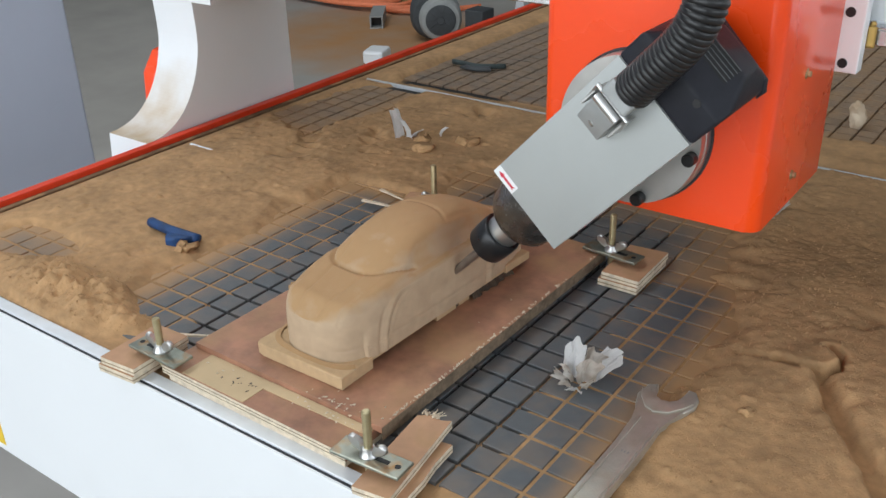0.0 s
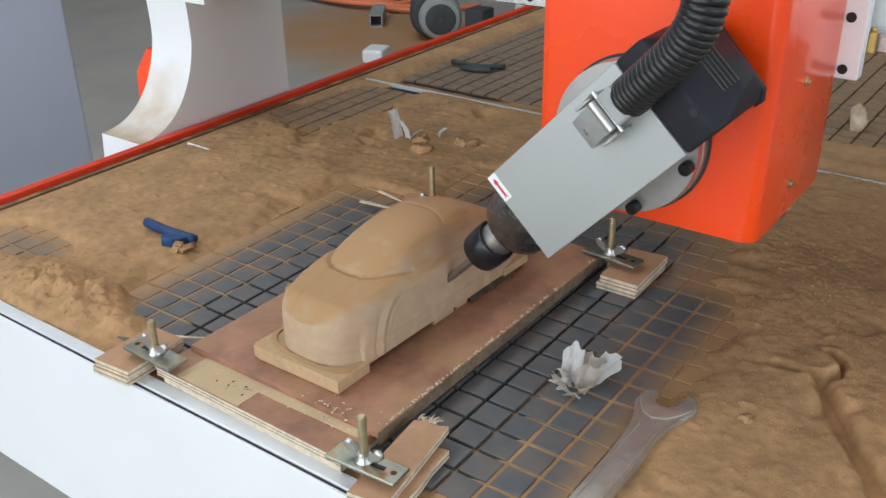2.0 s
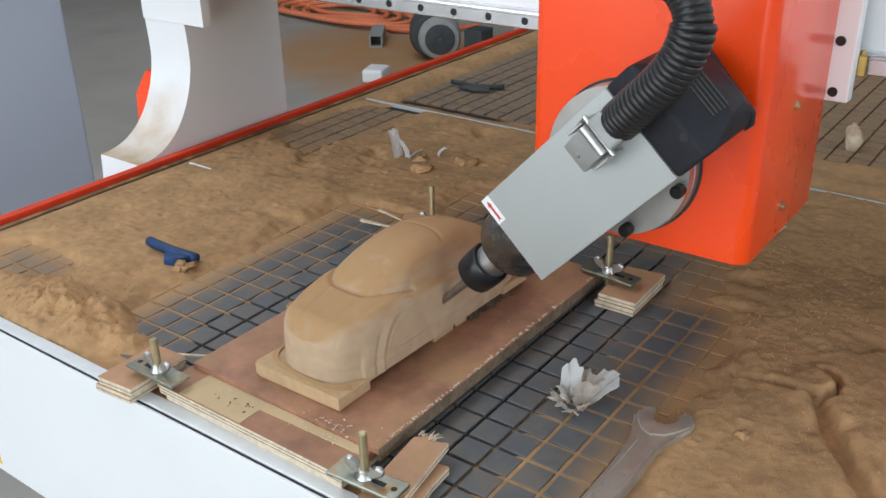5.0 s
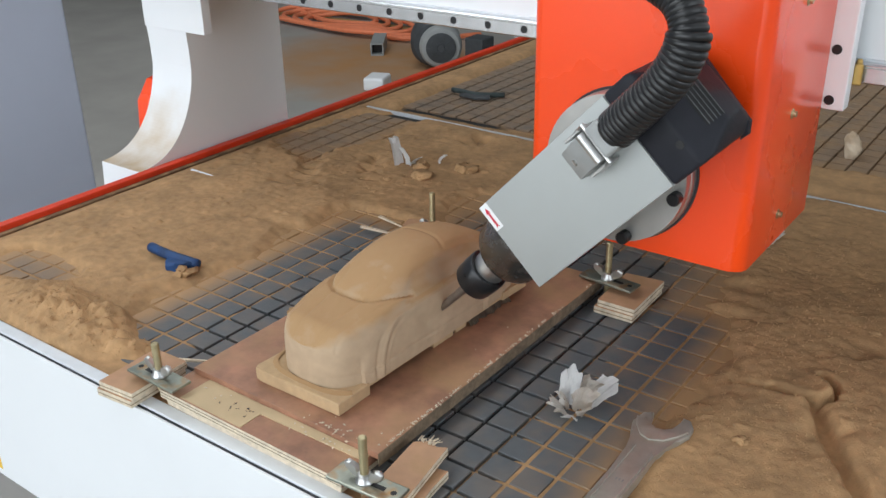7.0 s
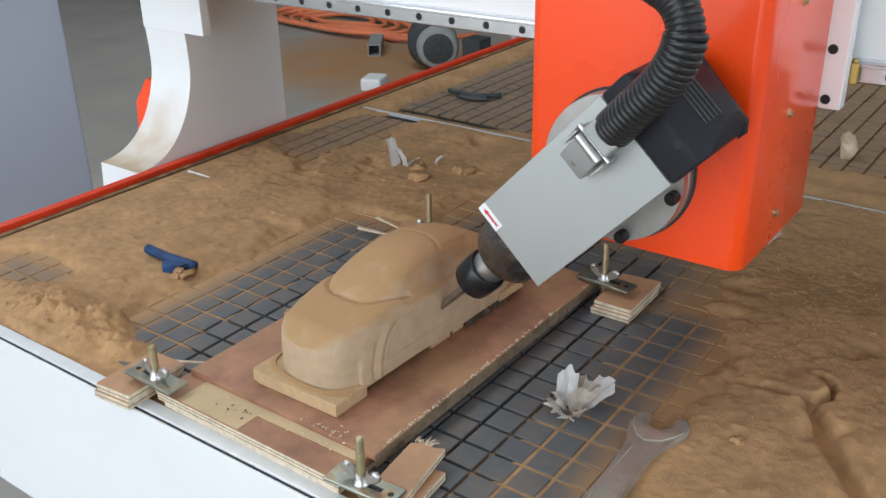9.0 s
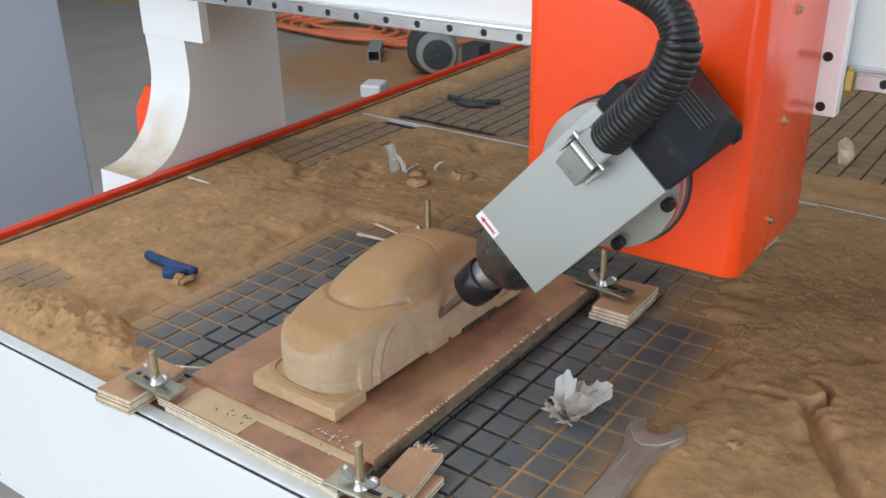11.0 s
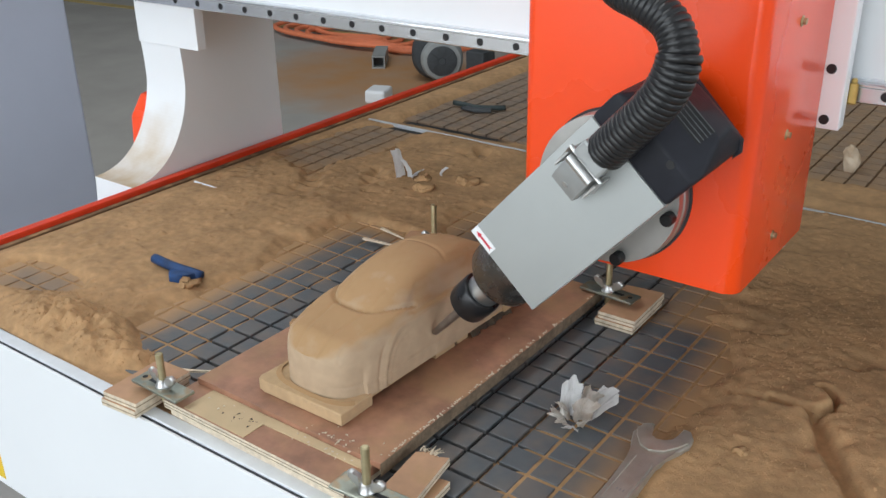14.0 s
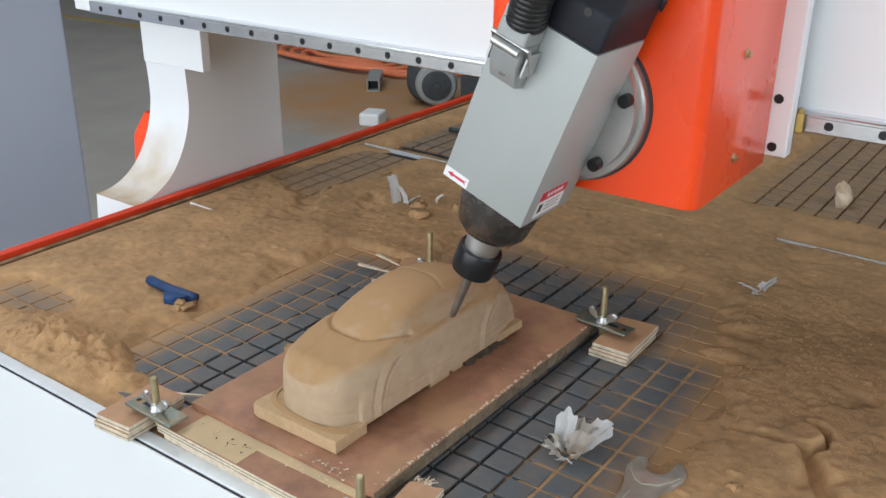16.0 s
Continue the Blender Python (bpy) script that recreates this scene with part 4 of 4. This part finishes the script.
part("fan_grille", gb, M_motor_dark, pump, "dark fan grille", smooth=40)
for k in range(10):
    fb = bmesh.new()
    a = 2 * math.pi * k / 10
    box(fb, 1.0, 3.3, -.09, .09, .5, .6)
    bmesh.ops.transform(fb, matrix=Matrix.Translation((0, 0, 5.6)) @ face @ Matrix.Translation((0, 0, .02)) @ Matrix.Rotation(a, 4, "Z"), verts=fb.verts)
    part("grille_bar", fb, M_motor_dark, pump)
part("foot", new_box(-2.5, 2.5, 1, 8, 0, .9, .1), M_motor_dark, pump)
part("pump_body", new_lathe([(4.8, 0), (5.4, .6), (5.4, 7), (4.6, 8)], 36, Matrix.Translation((-7.5, 7, 6)) @ face), M_motor_dark, pump, "dark pump casing", smooth=40)
part("junction_box", new_box(4.6, 9.5, 3, 8, 1, 8, .3), M_motor_dark, pump)

UNIT = S * FAR
stand = thing("steel_stand", spot(FAR, -73, 122, FO), "bare steel stand behind the pump", "stand")
part("upright", new_box(0, 1.6, 0, 1.6, 0, 26, .1), M_alu, stand, m=pose(0, 0, 0, 0, 12, 0))
part("upright", new_box(9, 10.6, 0, 1.6, 0, 26, .1), M_steel, stand)
part("brace", new_box(0, 10, .4, 1.2, 12, 13, .1), M_steel, stand)

UNIT = S * FAR * 0.62
sq = thing("square_tube", spot(FAR, -94, 110.5, FO, 0, 0, 35), "short square steel tube lying on the floor", "steel tube")
qb = bmesh.new()
for a in ((-1.9, 1.9, 0, .4), (-1.9, 1.9, 3.2, 3.6)):
    box(qb, a[0], a[1], 0, 14, a[2], a[3])
for a in ((-1.9, -1.5), (1.5, 1.9)):
    box(qb, a[0], a[1], 0, 14, .41, 3.19)
part("tube_wall", qb, M_motor, sq)
# black filling put in for the shade inside the hollow tube
part("tube_shade", new_box(-1.5, 1.5, 2.5, 13, .41, 3.19), M_bolt, sq)
UNIT = S * FAR
wbk = thing("white_block", spot(FAR, -80, 93.4, FO, 0, 0, 20), "small white plastic block on the floor", "block")
part("block_body", new_box(-1.7, 1.7, -1.6, 2.6, 0, 2.1, .4), M_white, wbk)
part("block_step", new_box(-1.2, 1.2, 2.61, 4.0, 0, 1.5, .3), M_white, wbk)
coil = bmesh.new()
pts = []
for k in range(60):
    a = k / 60 * 6.283 * 4.2
    pts.append((-124 + 14 * math.cos(a) + k * .25, 128 + 7 * math.sin(a) - 0.03 * k, FO + .9 + .5 * (k % 7) / 7))
tube(coil, spline(pts, 200), .5, 8)
tagged(part("air_hose", coil, M_hose_orange, m=spot(FAR), smooth=True), "orange air hose coiled loosely on the floor", "hose")
coil2 = bmesh.new()
tube(coil2, spline([(-135, 132, FO + .8), (-120, 126, FO + .8), (-108, 128, FO + .8), (-100, 121, FO + .8), (-92, 124, FO + .8), (-86, 132, FO + .8)], 60), .5, 8)
tagged(part("air_hose", coil2, M_hose_orange, m=spot(FAR), smooth=True), "orange air hose trailing over the floor", "hose")
for x, y, w_, d_, h_, mt in ((-170, 118, 7, 7, 9, M_gasket), (-160, 132, 6, 9, 8, M_red), (-186, 136, 9, 6, 14, M_motor_dark)):
    part_ob = thing("floor_crate", spot(FAR, x, y, FO), "dark crate standing far off on the floor", "crate", "far crates")
    part("crate_body", new_box(0, w_, 0, d_, 0, h_, .3), mt, part_ob)

# ---- the gantry (built at its pose at the clip's end) ----
RIG = 0.868   # its measure against the table's pitch
UNIT = S * RIG
FG = (FZ - EYE0.z * (1 - RIG)) / RIG
gantry = thing("gantry", spot(RIG), "white enamelled gantry bridge over the router table", "gantry")
RY, RZ = 15.30, 7.90   # the lower rail's face and middle height
part("beam", new_box(-38, 32, RY + .55, RY + 8.0, 7.50, 26, .08), M_white, gantry, "white steel bridge beam")
part("rail_ledge", new_box(-35.9, 31, RY + .40, RY + .552, 7.56, 8.32), M_alu, gantry, "machined ledge")


def leg_poly():
    pts = [(RY + 1.0, 7.48), (RY + 1.0, 5.0), (RY + 1.05, 3.9)]
    for k in range(41):
        a = k / 40
        pts.append((RY + 1.05 - 4.4 * a ** 1.9 - .15 * a, 2.9 - 5.0 * math.sin(a * math.pi / 2) ** 1.15))
    pts += [(RY - 3.65, -4.0), (RY - 3.65, FG + 8), (RY + 8.4, FG + 8), (RY + 8.4, 7.48)]
    return pts


for lx in (-32.3, 22.0):
    lg = bmesh.new()
    prism(lg, leg_poly(), lx, lx + 3.48, "x", .02, 1)
    part("leg", lg, M_legs, gantry, "white gantry leg with a curved foot and dusty hollow")
part("leg_head", new_box(-32.3, -27.1, RY + .9, RY + 1.5, 5.0, 7.48, .03), M_white, gantry)
oc = bmesh.new()
prism(oc, [(18.6, 2.0), (16.6, 1.6), (15.7, .4), (15.4, -2.8), (18.6, -2.8)], -33.6, -32.32, "x", .2)
part("motor_cover", oc, M_orange, gantry, "orange motor cover beside the leg")
rail = part("linear_rail", new_box(-35.72, 30.4, RY, RY + .399, RZ - .33, RZ + .36, .05, seg=1), M_rail, gantry, "ground steel rail")
part("rail_groove", new_box(-35.7, 30.3, RY - .004, RY, RZ + .21, RZ + .25), M_motor, rail)
hole_me = None
for k in range(37):
    x = -34.6 + 1.8 * k
    if hole_me is None:
        hb = bmesh.new()
        lathe(hb, [(.16, 0), (.16, .012)], 16, Matrix.Rotation(radians(90), 4, "X"))
        ho = part("bolt_hole", hb, M_bolt, rail, "dark counterbored bolt hole")
        hole_me = ho.data
    else:
        ho = new("bolt_hole", hole_me)
        ho.parent = rail
    ho.matrix_basis = pose(x * UNIT, (RY - .003) * UNIT, RZ * UNIT)
part("upper_rail", new_box(-35.7, 30.4, RY, RY + .55, 20.0, 20.7, .05), M_rail, gantry, "ground steel rail")

# ---- cross carriage ----
carriage = thing("cross_carriage", spot(RIG), "white carriage plate with black bolts running on the rail", "carriage plate")
PY = 14.3
part("plate", new_box(-3.4, 5.76, PY, PY + .62, 6.80, 25, .05), M_white, carriage, "white machined plate")
for zz in (7.13, 8.85, 17.5, 19.2):
    bl_ = part("plate_bolt", new_lathe([(.17, 0), (.17, .02), (.15, .05)], 18, Matrix.Translation((5.25, PY + .0, zz)) @ Matrix.Rotation(radians(90), 4, "X")), M_bolt, carriage, "black socket bolt")
part("slide_block", new_box(3.2, 5.5, PY + .63, RY - .01, RZ - .75, RZ + .75, .06), M_bolt, carriage, "dark bearing block")
part("end_seal", new_box(5.51, 5.68, PY + .66, RY - .02, RZ - .7, RZ + .95, .03), M_bolt, carriage)
part("grease_fitting", new_box(5.69, 6.02, PY + .70, RY - .2, RZ - .34, RZ + .40, .06), M_brass, carriage, "brass end fitting")
part("grease_nipple", new_lathe([(.10, 0), (.11, .08), (.07, .16)], 12, Matrix.Translation((5.86, PY + .75, RZ + .40))), M_brass, carriage)

# ---- milling head: housing, flange and swivelling spindle ----
head = thing("milling_head", spot(RIG), "glossy orange milling head with a swivelling grey spindle", "milling head")
HL, HR, HF, HB = -2.68, 5.04, 7.9, PY - .02
hp = []
rad = 0.42
for cx, cy, a0 in ((HR - rad, HF + rad, -90), (HR - .04, HB - .04, 0), (HL + .04, HB - .04, 90), (HL + rad, HF + rad, 180)):
    rr_ = rad if cy < HB - 1 else .04
    for k in range(7):
        a = radians(a0 + 90 * k / 6)
        hp.append((cx + rr_ * math.cos(a), cy + rr_ * math.sin(a)))
hb = bmesh.new()
prism(hb, hp, 6.52, 24.0, "z", .05, 2)
part("housing", hb, M_orange, head, "glossy orange enamelled sheet housing", smooth=35)
for zz in (7.53, 10.92, 14.4, 17.9):
    sc = bmesh.new()
    mm = Matrix.Translation((HR, 10.87, zz)) @ Matrix.Rotation(radians(90), 4, "Y")
    lathe(sc, [(.17, -.02), (.17, .02), (.10, .05), (.10, .14), (.03, .16)], 14, mm)
    part("housing_screw", sc, M_brassy, head, "small brassy screw")
CX, CZ = 0.515, 9.0
fl = part("flange", new_lathe([(2.46, -.02), (2.46, .36), (2.40, .42), (0.5, .42)], 64, Matrix.Translation((CX + .33, HF, CZ + .32)) @ Matrix.Rotation(radians(90), 4, "X")), M_flange, head, "machined round flange", smooth=35)
part("shadow_gap", new_lathe([(2.54, -.01), (2.54, .05)], 64, Matrix.Translation((CX + .33, HF, CZ + .32)) @ Matrix.Rotation(radians(90), 4, "X")), M_gasket, fl)

spindle = thing("spindle", Matrix.Identity(4), "", "")
for key in ("label", "category"):
    if key in spindle:
        del spindle[key]
spindle.parent = head
SF, SB = 4.2, 7.15   # front and back of the spindle body
AX = 5.72            # the tool's axis
body = bmesh.new()
box(body, -1.55, 1.55, SF, SB, -2.37, 3.48, .035, 2)
part("spindle_body", body, M_grey, spindle, "grey square spindle body", smooth=35)
part("swivel_disc", new_lathe([(2.41, 0), (2.41, .33)], 56, Matrix.Translation((0, HF - .43, .52)) @ Matrix.Rotation(radians(90), 4, "X")), M_flange, spindle, "bright swivel disc", smooth=35)
for k in range(2):
    a = radians(31.5 - 63 * k if k < 2 else 100 + 51 * (k - 2))
    lathe_m = Matrix.Translation((2.2 * math.cos(a), HF - .75, .52 + 2.2 * math.sin(a))) @ Matrix.Rotation(radians(90), 4, "X")
    part("flange_bolt", new_lathe([(.21, 0), (.21, .32), (.17, .36)], 18, lathe_m), M_bolt, spindle, "black socket bolt", smooth=35)
cov = bmesh.new()
prism(cov, [(SF - .02, 3.49), (SF - .02, 4.55), (SF + 1.1, 5.36), (SF + 2.0, 5.46), (SB, 5.05), (SB, 3.49)], -1.57, 1.57, "x")
for co, no in (((-1.57, 0, 4.45), (-.72, 0, .70)), ((-.95, 0, 5.02), (-.32, 0, .95)), ((1.57, 0, 4.75), (.75, 0, .66))):
    geo_ = cov.verts[:] + cov.edges[:] + cov.faces[:]
    cut = bmesh.ops.bisect_plane(cov, geom=geo_, plane_co=co, plane_no=no, clear_outer=True)
    bmesh.ops.edgenet_fill(cov, edges=[e for e in cut["geom_cut"] if isinstance(e, bmesh.types.BMEdge)])
bmesh.ops.bevel(cov, geom=[e for e in cov.edges if len(e.link_faces) == 2 and e.calc_face_angle(0) > radians(12)], offset=.12, segments=3, affect="EDGES", profile=.5)
part("fan_cover", cov, M_black, spindle, "black moulded fan cover", smooth=40)
rim = bmesh.new()
prism(rim, [(-.85, 4.86), (1.25, 4.86), (1.64, 4.45), (1.66, 4.75), (1.40, 5.02), (-.8, 5.16)], SB - .2, SB + .06, "y", .05, 2)
part("cover_rim", rim, M_black, spindle)
SLANT = Matrix.Translation((0, SF - .02, 4.55)) @ Matrix.Rotation(radians(-54.5), 4, "X")
for k in range(5):
    vb = bmesh.new()
    box(vb, -.40 - .03 * k, .82, -.012, .01, .80 + .13 * k, .87 + .13 * k)
    bmesh.ops.transform(vb, matrix=SLANT, verts=vb.verts)
    part("vent_slot", vb, M_bolt, spindle, "vent slot")
    # lips coloured lighter than the cover, for the glints along the slots
    vb = bmesh.new()
    box(vb, -.40 - .03 * k, .82, -.03, .01, .875 + .13 * k, .890 + .13 * k)
    bmesh.ops.transform(vb, matrix=SLANT, verts=vb.verts)
    part("vent_lip", vb, M_lipglint, spindle)
part("cover_screw_hole", new_lathe([(.12, 0), (.12, .02)], 18, Matrix.Translation((.80, SF - .02, 4.40)) @ Matrix.Rotation(radians(90), 4, "X")), M_rubber, spindle)
TA = Matrix.Translation((0, AX, 0))
part("nose", new_lathe([(.72, -4.12), (1.02, -4.0), (1.20, -3.75), (1.28, -3.2), (1.38, -2.7), (1.38, -2.38)], 40, TA), M_dark, spindle, "dark steel spindle nose", smooth=40)
part("shaft", new_lathe([(.60, -4.85), (.60, -4.5), (.64, -4.48), (.64, -4.05)], 32, TA), M_steel, spindle, "bright steel shaft end", smooth=40)
nutb = bmesh.new()
prof = [(.34, -5.88), (.60, -5.88), (.73, -5.78), (.76, -5.4), (.76, -4.90), (.72, -4.84), (.58, -4.84)]
lathe(nutb, prof, 36, TA)
part("collet_nut", nutb, M_nut, spindle, "black collet nut", smooth=40)
part("cutter", new_lathe([(.07, -8.0), (.12, -7.92), (.14, -7.4), (.155, -6.6), (.18, -5.7)], 20, TA), M_carbide, spindle, "tapered carbide cutter", smooth=40)
con = bmesh.new()
prism(con, [(SF - .01, 1.52), (SF - .50, 1.62), (SF - .92, 2.3), (SF - .92, 2.95), (SF - .01, 2.95)], -1.05, -0.12, "x", .05, 2)
conn = part("cable_connector", con, M_conn, spindle, "grey cast cable connector with bright latches", smooth=40)
part("connector_hood", new_box(-1.08, -.09, SF - 1.0, SF - .02, 2.951, 3.5, .08), M_conn, conn)
latch = bmesh.new()
tube(latch, [(-1.20, SF - .35, 2.25), (-1.20, SF - .9, 2.98), (.03, SF - .9, 2.98), (.03, SF - .35, 2.25)], .075, 10)
tube(latch, [(-1.04, SF - 1.03, 2.80), (-.13, SF - 1.03, 2.80)], .13, 12)
part("latch", latch, M_steel, conn, "bright latch bar", smooth=40)
for xx in (-1.18, .01):
    part("latch_plate", new_box(xx - .04, xx + .04, SF - .75, SF - .1, 2.1, 2.8, .02), M_steel, conn)
    part("latch_pin", new_lathe([(.08, -.05), (.08, .05)], 12, Matrix.Translation((xx, SF - .35, 2.25)) @ Matrix.Rotation(radians(90), 4, "Y")), M_steel, conn)
part("connector_screw", new_lathe([(.10, 0), (.10, .03), (.05, .05)], 14, Matrix.Translation((-.58, SF - .68, 1.93)) @ Matrix.Rotation(radians(125), 4, "X")), M_steel, conn)
arrow = part("arrow_sticker", new_box(-1.54, -.62, SF - .006, SF - .001, -2.34, -2.0), M_label, spindle, "white sticker with a red arrow")
ab = bmesh.new()
prism(ab, [(-1.42, -2.17), (-1.22, -2.08), (-1.22, -2.13), (-.75, -2.13), (-.68, -2.08), (-.74, -2.17), (-.68, -2.26), (-.75, -2.21), (-1.22, -2.21), (-1.22, -2.26)], SF - .010, SF - .0065, "y")
part("arrow", ab, M_labelred, arrow)
warn = part("warning_sticker", new_box(1.551, 1.556, SF + .55, SF + 2.15, -2.2, -1.25), M_label, spindle, "white and red warning sticker")
part("red_band", new_box(1.5565, 1.559, SF + .55, SF + 2.15, -1.6, -1.25), M_labelred, warn)
for k in range(5):
    part("letter_bar", new_box(1.5595, 1.561, SF + .95 + k * .2, SF + 1.08 + k * .2, -1.5, -1.36), M_label, warn)
part("pictogram", new_box(1.5565, 1.559, SF + .68, SF + .92, -2.05, -1.72), M_ink, warn)
for k in range(3):
    part("text_bar", new_box(1.5565, 1.558, SF + 1.1, SF + 1.95, -1.78 - k * .13, -1.74 - k * .13), M_motor, warn)

# ---- corrugated hose from the connector up to the head ----
hose = thing("cable_hose", spot(RIG), "black corrugated plastic hose from the spindle's connector", "hose")
HOSE = [((2.56, 3.62, 11.93), 1.0), ((3.22, 3.45, 12.62), 1.0), ((3.85, 3.4, 13.32), .85), ((4.26, 3.4, 14.03), .6), ((4.36, 3.5, 14.74), .4),
        ((3.98, 3.7, 15.38), .22), ((3.25, 3.9, 15.75), .12), ((2.3, 4.3, 15.98), .05), ((1.4, 5.2, 16.3), 0.0), ((.7, 6.6, 16.5), 0.0), ((.4, 7.9, 16.6), 0.0)]
NR = 66


def hose_frames(tilt):
    turn = tilt - 43.3
    pts = []
    for p, w in HOSE:
        a = radians(turn * w)
        dx, dz = p[0] - CX, p[2] - CZ
        pts.append((CX + dx * math.cos(a) + dz * math.sin(a), p[1], CZ - dx * math.sin(a) + dz * math.cos(a)))
    c = spline(pts, NR)
    out = []
    for k in range(NR):
        d = (c[min(k + 1, NR - 1)] - c[max(k - 1, 0)]).normalized()
        q = d.to_track_quat("Z", "Y")
        out.append(Matrix.Translation(c[k] * S * RIG) @ q.to_matrix().to_4x4())
    return out


rings = []
ring_me = None
for k in range(NR):
    if ring_me is None:
        o = part("hose_ring", new_lathe([(.445, -.13), (.46, -.075), (.485, -.04), (.492, 0), (.485, .04), (.46, .075), (.445, .13)], 24), M_rubber, hose, smooth=True)
        ring_me = o.data
    else:
        o = new("hose_ring", ring_me)
        o.parent = hose
    o.scale = (1, 1, 1)
    rings.append(o)
sleeve_me = None
sleeves = []
for k in range(22):
    if sleeve_me is None:
        o = part("sleeve_ring", new_lathe([(.530, -.11), (.562, -.05), (.575, 0), (.562, .05), (.530, .11)], 24), M_rubber, hose, smooth=True)
        sleeve_me = o.data
    else:
        o = new("sleeve_ring", sleeve_me)
        o.parent = hose
    sleeves.append(o)

UNIT = S

# ---- bed tiles: each square between the grooves ----
cells = [(i, j) for j in range(-4, 48) for i in range(int(X0), int(X1)) if bare(i + .5, j + .5) > 0.02 and j + .5 > Y0 + 1 and not (22.5 < j + .5 < 24.6)]
near = [c for c in cells if c[1] < 12]
near.sort(key=lambda c: abs(c[0] + 3) + abs(c[1] - 3) * .6)
near = near[:300]
rest = [c for c in cells if c not in set(near)]


def tile_mesh(bm, x, y, dz):
    g, b = 0.060, 0.020
    lo = [bm.verts.new((x + a, y + c, -.129)) for a, c in ((g, g), (1 - g, g), (1 - g, 1 - g), (g, 1 - g))]
    mid = [bm.verts.new((x + a, y + c, dz - b)) for a, c in ((g, g), (1 - g, g), (1 - g, 1 - g), (g, 1 - g))]
    hi = [bm.verts.new((x + a, y + c, dz)) for a, c in ((g + b, g + b), (1 - g - b, g + b), (1 - g - b, 1 - g - b), (g + b, 1 - g - b))]
    for p, q in ((lo, mid), (mid, hi)):
        for k in range(4):
            bm.faces.new((p[k], p[(k + 1) % 4], q[(k + 1) % 4], q[k]))
    bm.faces.new(hi)


t0 = bmesh.new()
tile_mesh(t0, 0, 0, 0.0)
first = part("tile", t0, M_tile, table, "slate grey square of bed plastic")
for n_, (i, j) in enumerate(near):
    o = first if n_ == 0 else new("tile", first.data)
    o.parent = table
    o.matrix_basis = pose(i * S, j * S, 0)
far = bmesh.new()
for i, j in rest:
    tile_mesh(far, i, j, 0.0)
tagged(part("far_tiles", far, M_tile, table, "slate grey squares of bed plastic"), kind="stuff")

# ---- moves: gantry along the table, carriage along the beam, head up and down, spindle tilt ----
# seconds, gantry, across, up, tilt
MOVES = [
    (0.0, 0.96, 1.67, -3.33, 43.5), (0.5, 0.98, 1.77, -3.40, 43.5), (1.0, 0.08, 1.70, -3.36, 43.5), (1.5, -1.16, 1.74, -3.43, 43.5),
    (2.0, 0.66, 1.69, -3.37, 43.5), (2.5, 0.96, 1.80, -3.46, 43.5), (2.9, 0.78, 1.70, -3.40, 43.5), (3.0, 0.44, 1.68, -3.38, 43.5), (3.5, -1.24, 1.74, -3.44, 43.5),
    (4.0, 0.30, 1.68, -3.38, 43.5), (4.5, 0.96, 1.77, -3.46, 43.5), (4.9, 0.74, 1.69, -3.42, 43.5), (5.0, 0.40, 1.67, -3.40, 43.5), (5.5, -1.23, 1.72, -3.46, 43.5),
    (6.0, 0.33, 1.67, -3.41, 43.5), (6.5, 0.93, 1.74, -3.47, 43.5), (6.9, 0.68, 1.67, -3.44, 43.5), (7.0, 0.34, 1.65, -3.42, 43.5), (7.5, -1.22, 1.70, -3.49, 43.5),
    (8.0, 0.39, 1.65, -3.43, 43.5), (8.5, 0.88, 1.74, -3.49, 43.5), (8.9, 0.78, 1.66, -3.45, 43.5), (9.0, 0.50, 1.64, -3.43, 43.5), (9.5, -1.18, 1.69, -3.50, 43.4),
    (10.0, 0.40, 1.65, -3.44, 43.3), (10.5, 0.88, 1.72, -3.50, 43.2), (11.0, 0.45, 1.64, -3.45, 43.0), (11.5, -1.04, 1.67, -3.53, 42.8),
    (12.0, 0.40, 1.64, -3.47, 42.6), (12.5, 0.13, 1.62, -3.47, 42.5), (13.0, -0.37, 1.64, -3.50, 42.5), (13.5, -0.17, 1.65, -3.52, 42.5),
    (14.0, -0.38, 1.75, -3.45, 42.5), (14.1, -0.38, 1.84, -3.36, 42.5), (14.5, -0.39, 2.60, -2.59, 42.4), (14.7, -0.37, 2.93, -2.25, 42.2), (15.0, -0.34, 2.54, -1.77, 38.9), (15.5, -0.19, 1.48, -0.92, 31.4),
    (16.0, 0.0, -0.01, 0.0, 21.6),
]


def rig(x, y, z):
    return spot(RIG, x, y, z)


def motions():
    walk(gantry, [(t, rig(0, g, 0)) for t, g, x, z, a in MOVES])
    walk(carriage, [(t, rig(x, g, 0)) for t, g, x, z, a in MOVES])
    walk(head, [(t, rig(x, g, z)) for t, g, x, z, a in MOVES])
    walk(hose, [(t, rig(x, g, z)) for t, g, x, z, a in MOVES])
    walk(spindle, [(t, pose(CX * S * RIG, 0, CZ * S * RIG, 0, a, 0)) for t, g, x, z, a in MOVES])
    bends = {t: hose_frames(a) for t, a in ((0.0, 43.5), (14.0, 42.5), (14.5, 42.4), (15.0, 38.9), (15.5, 31.4), (16.0, 21.6))}
    for k, o in enumerate(rings):
        walk(o, [(t, fr[k]) for t, fr in bends.items()])
    for k, o in enumerate(sleeves):
        walk(o, [(t, fr[k]) for t, fr in bends.items()])


motions()
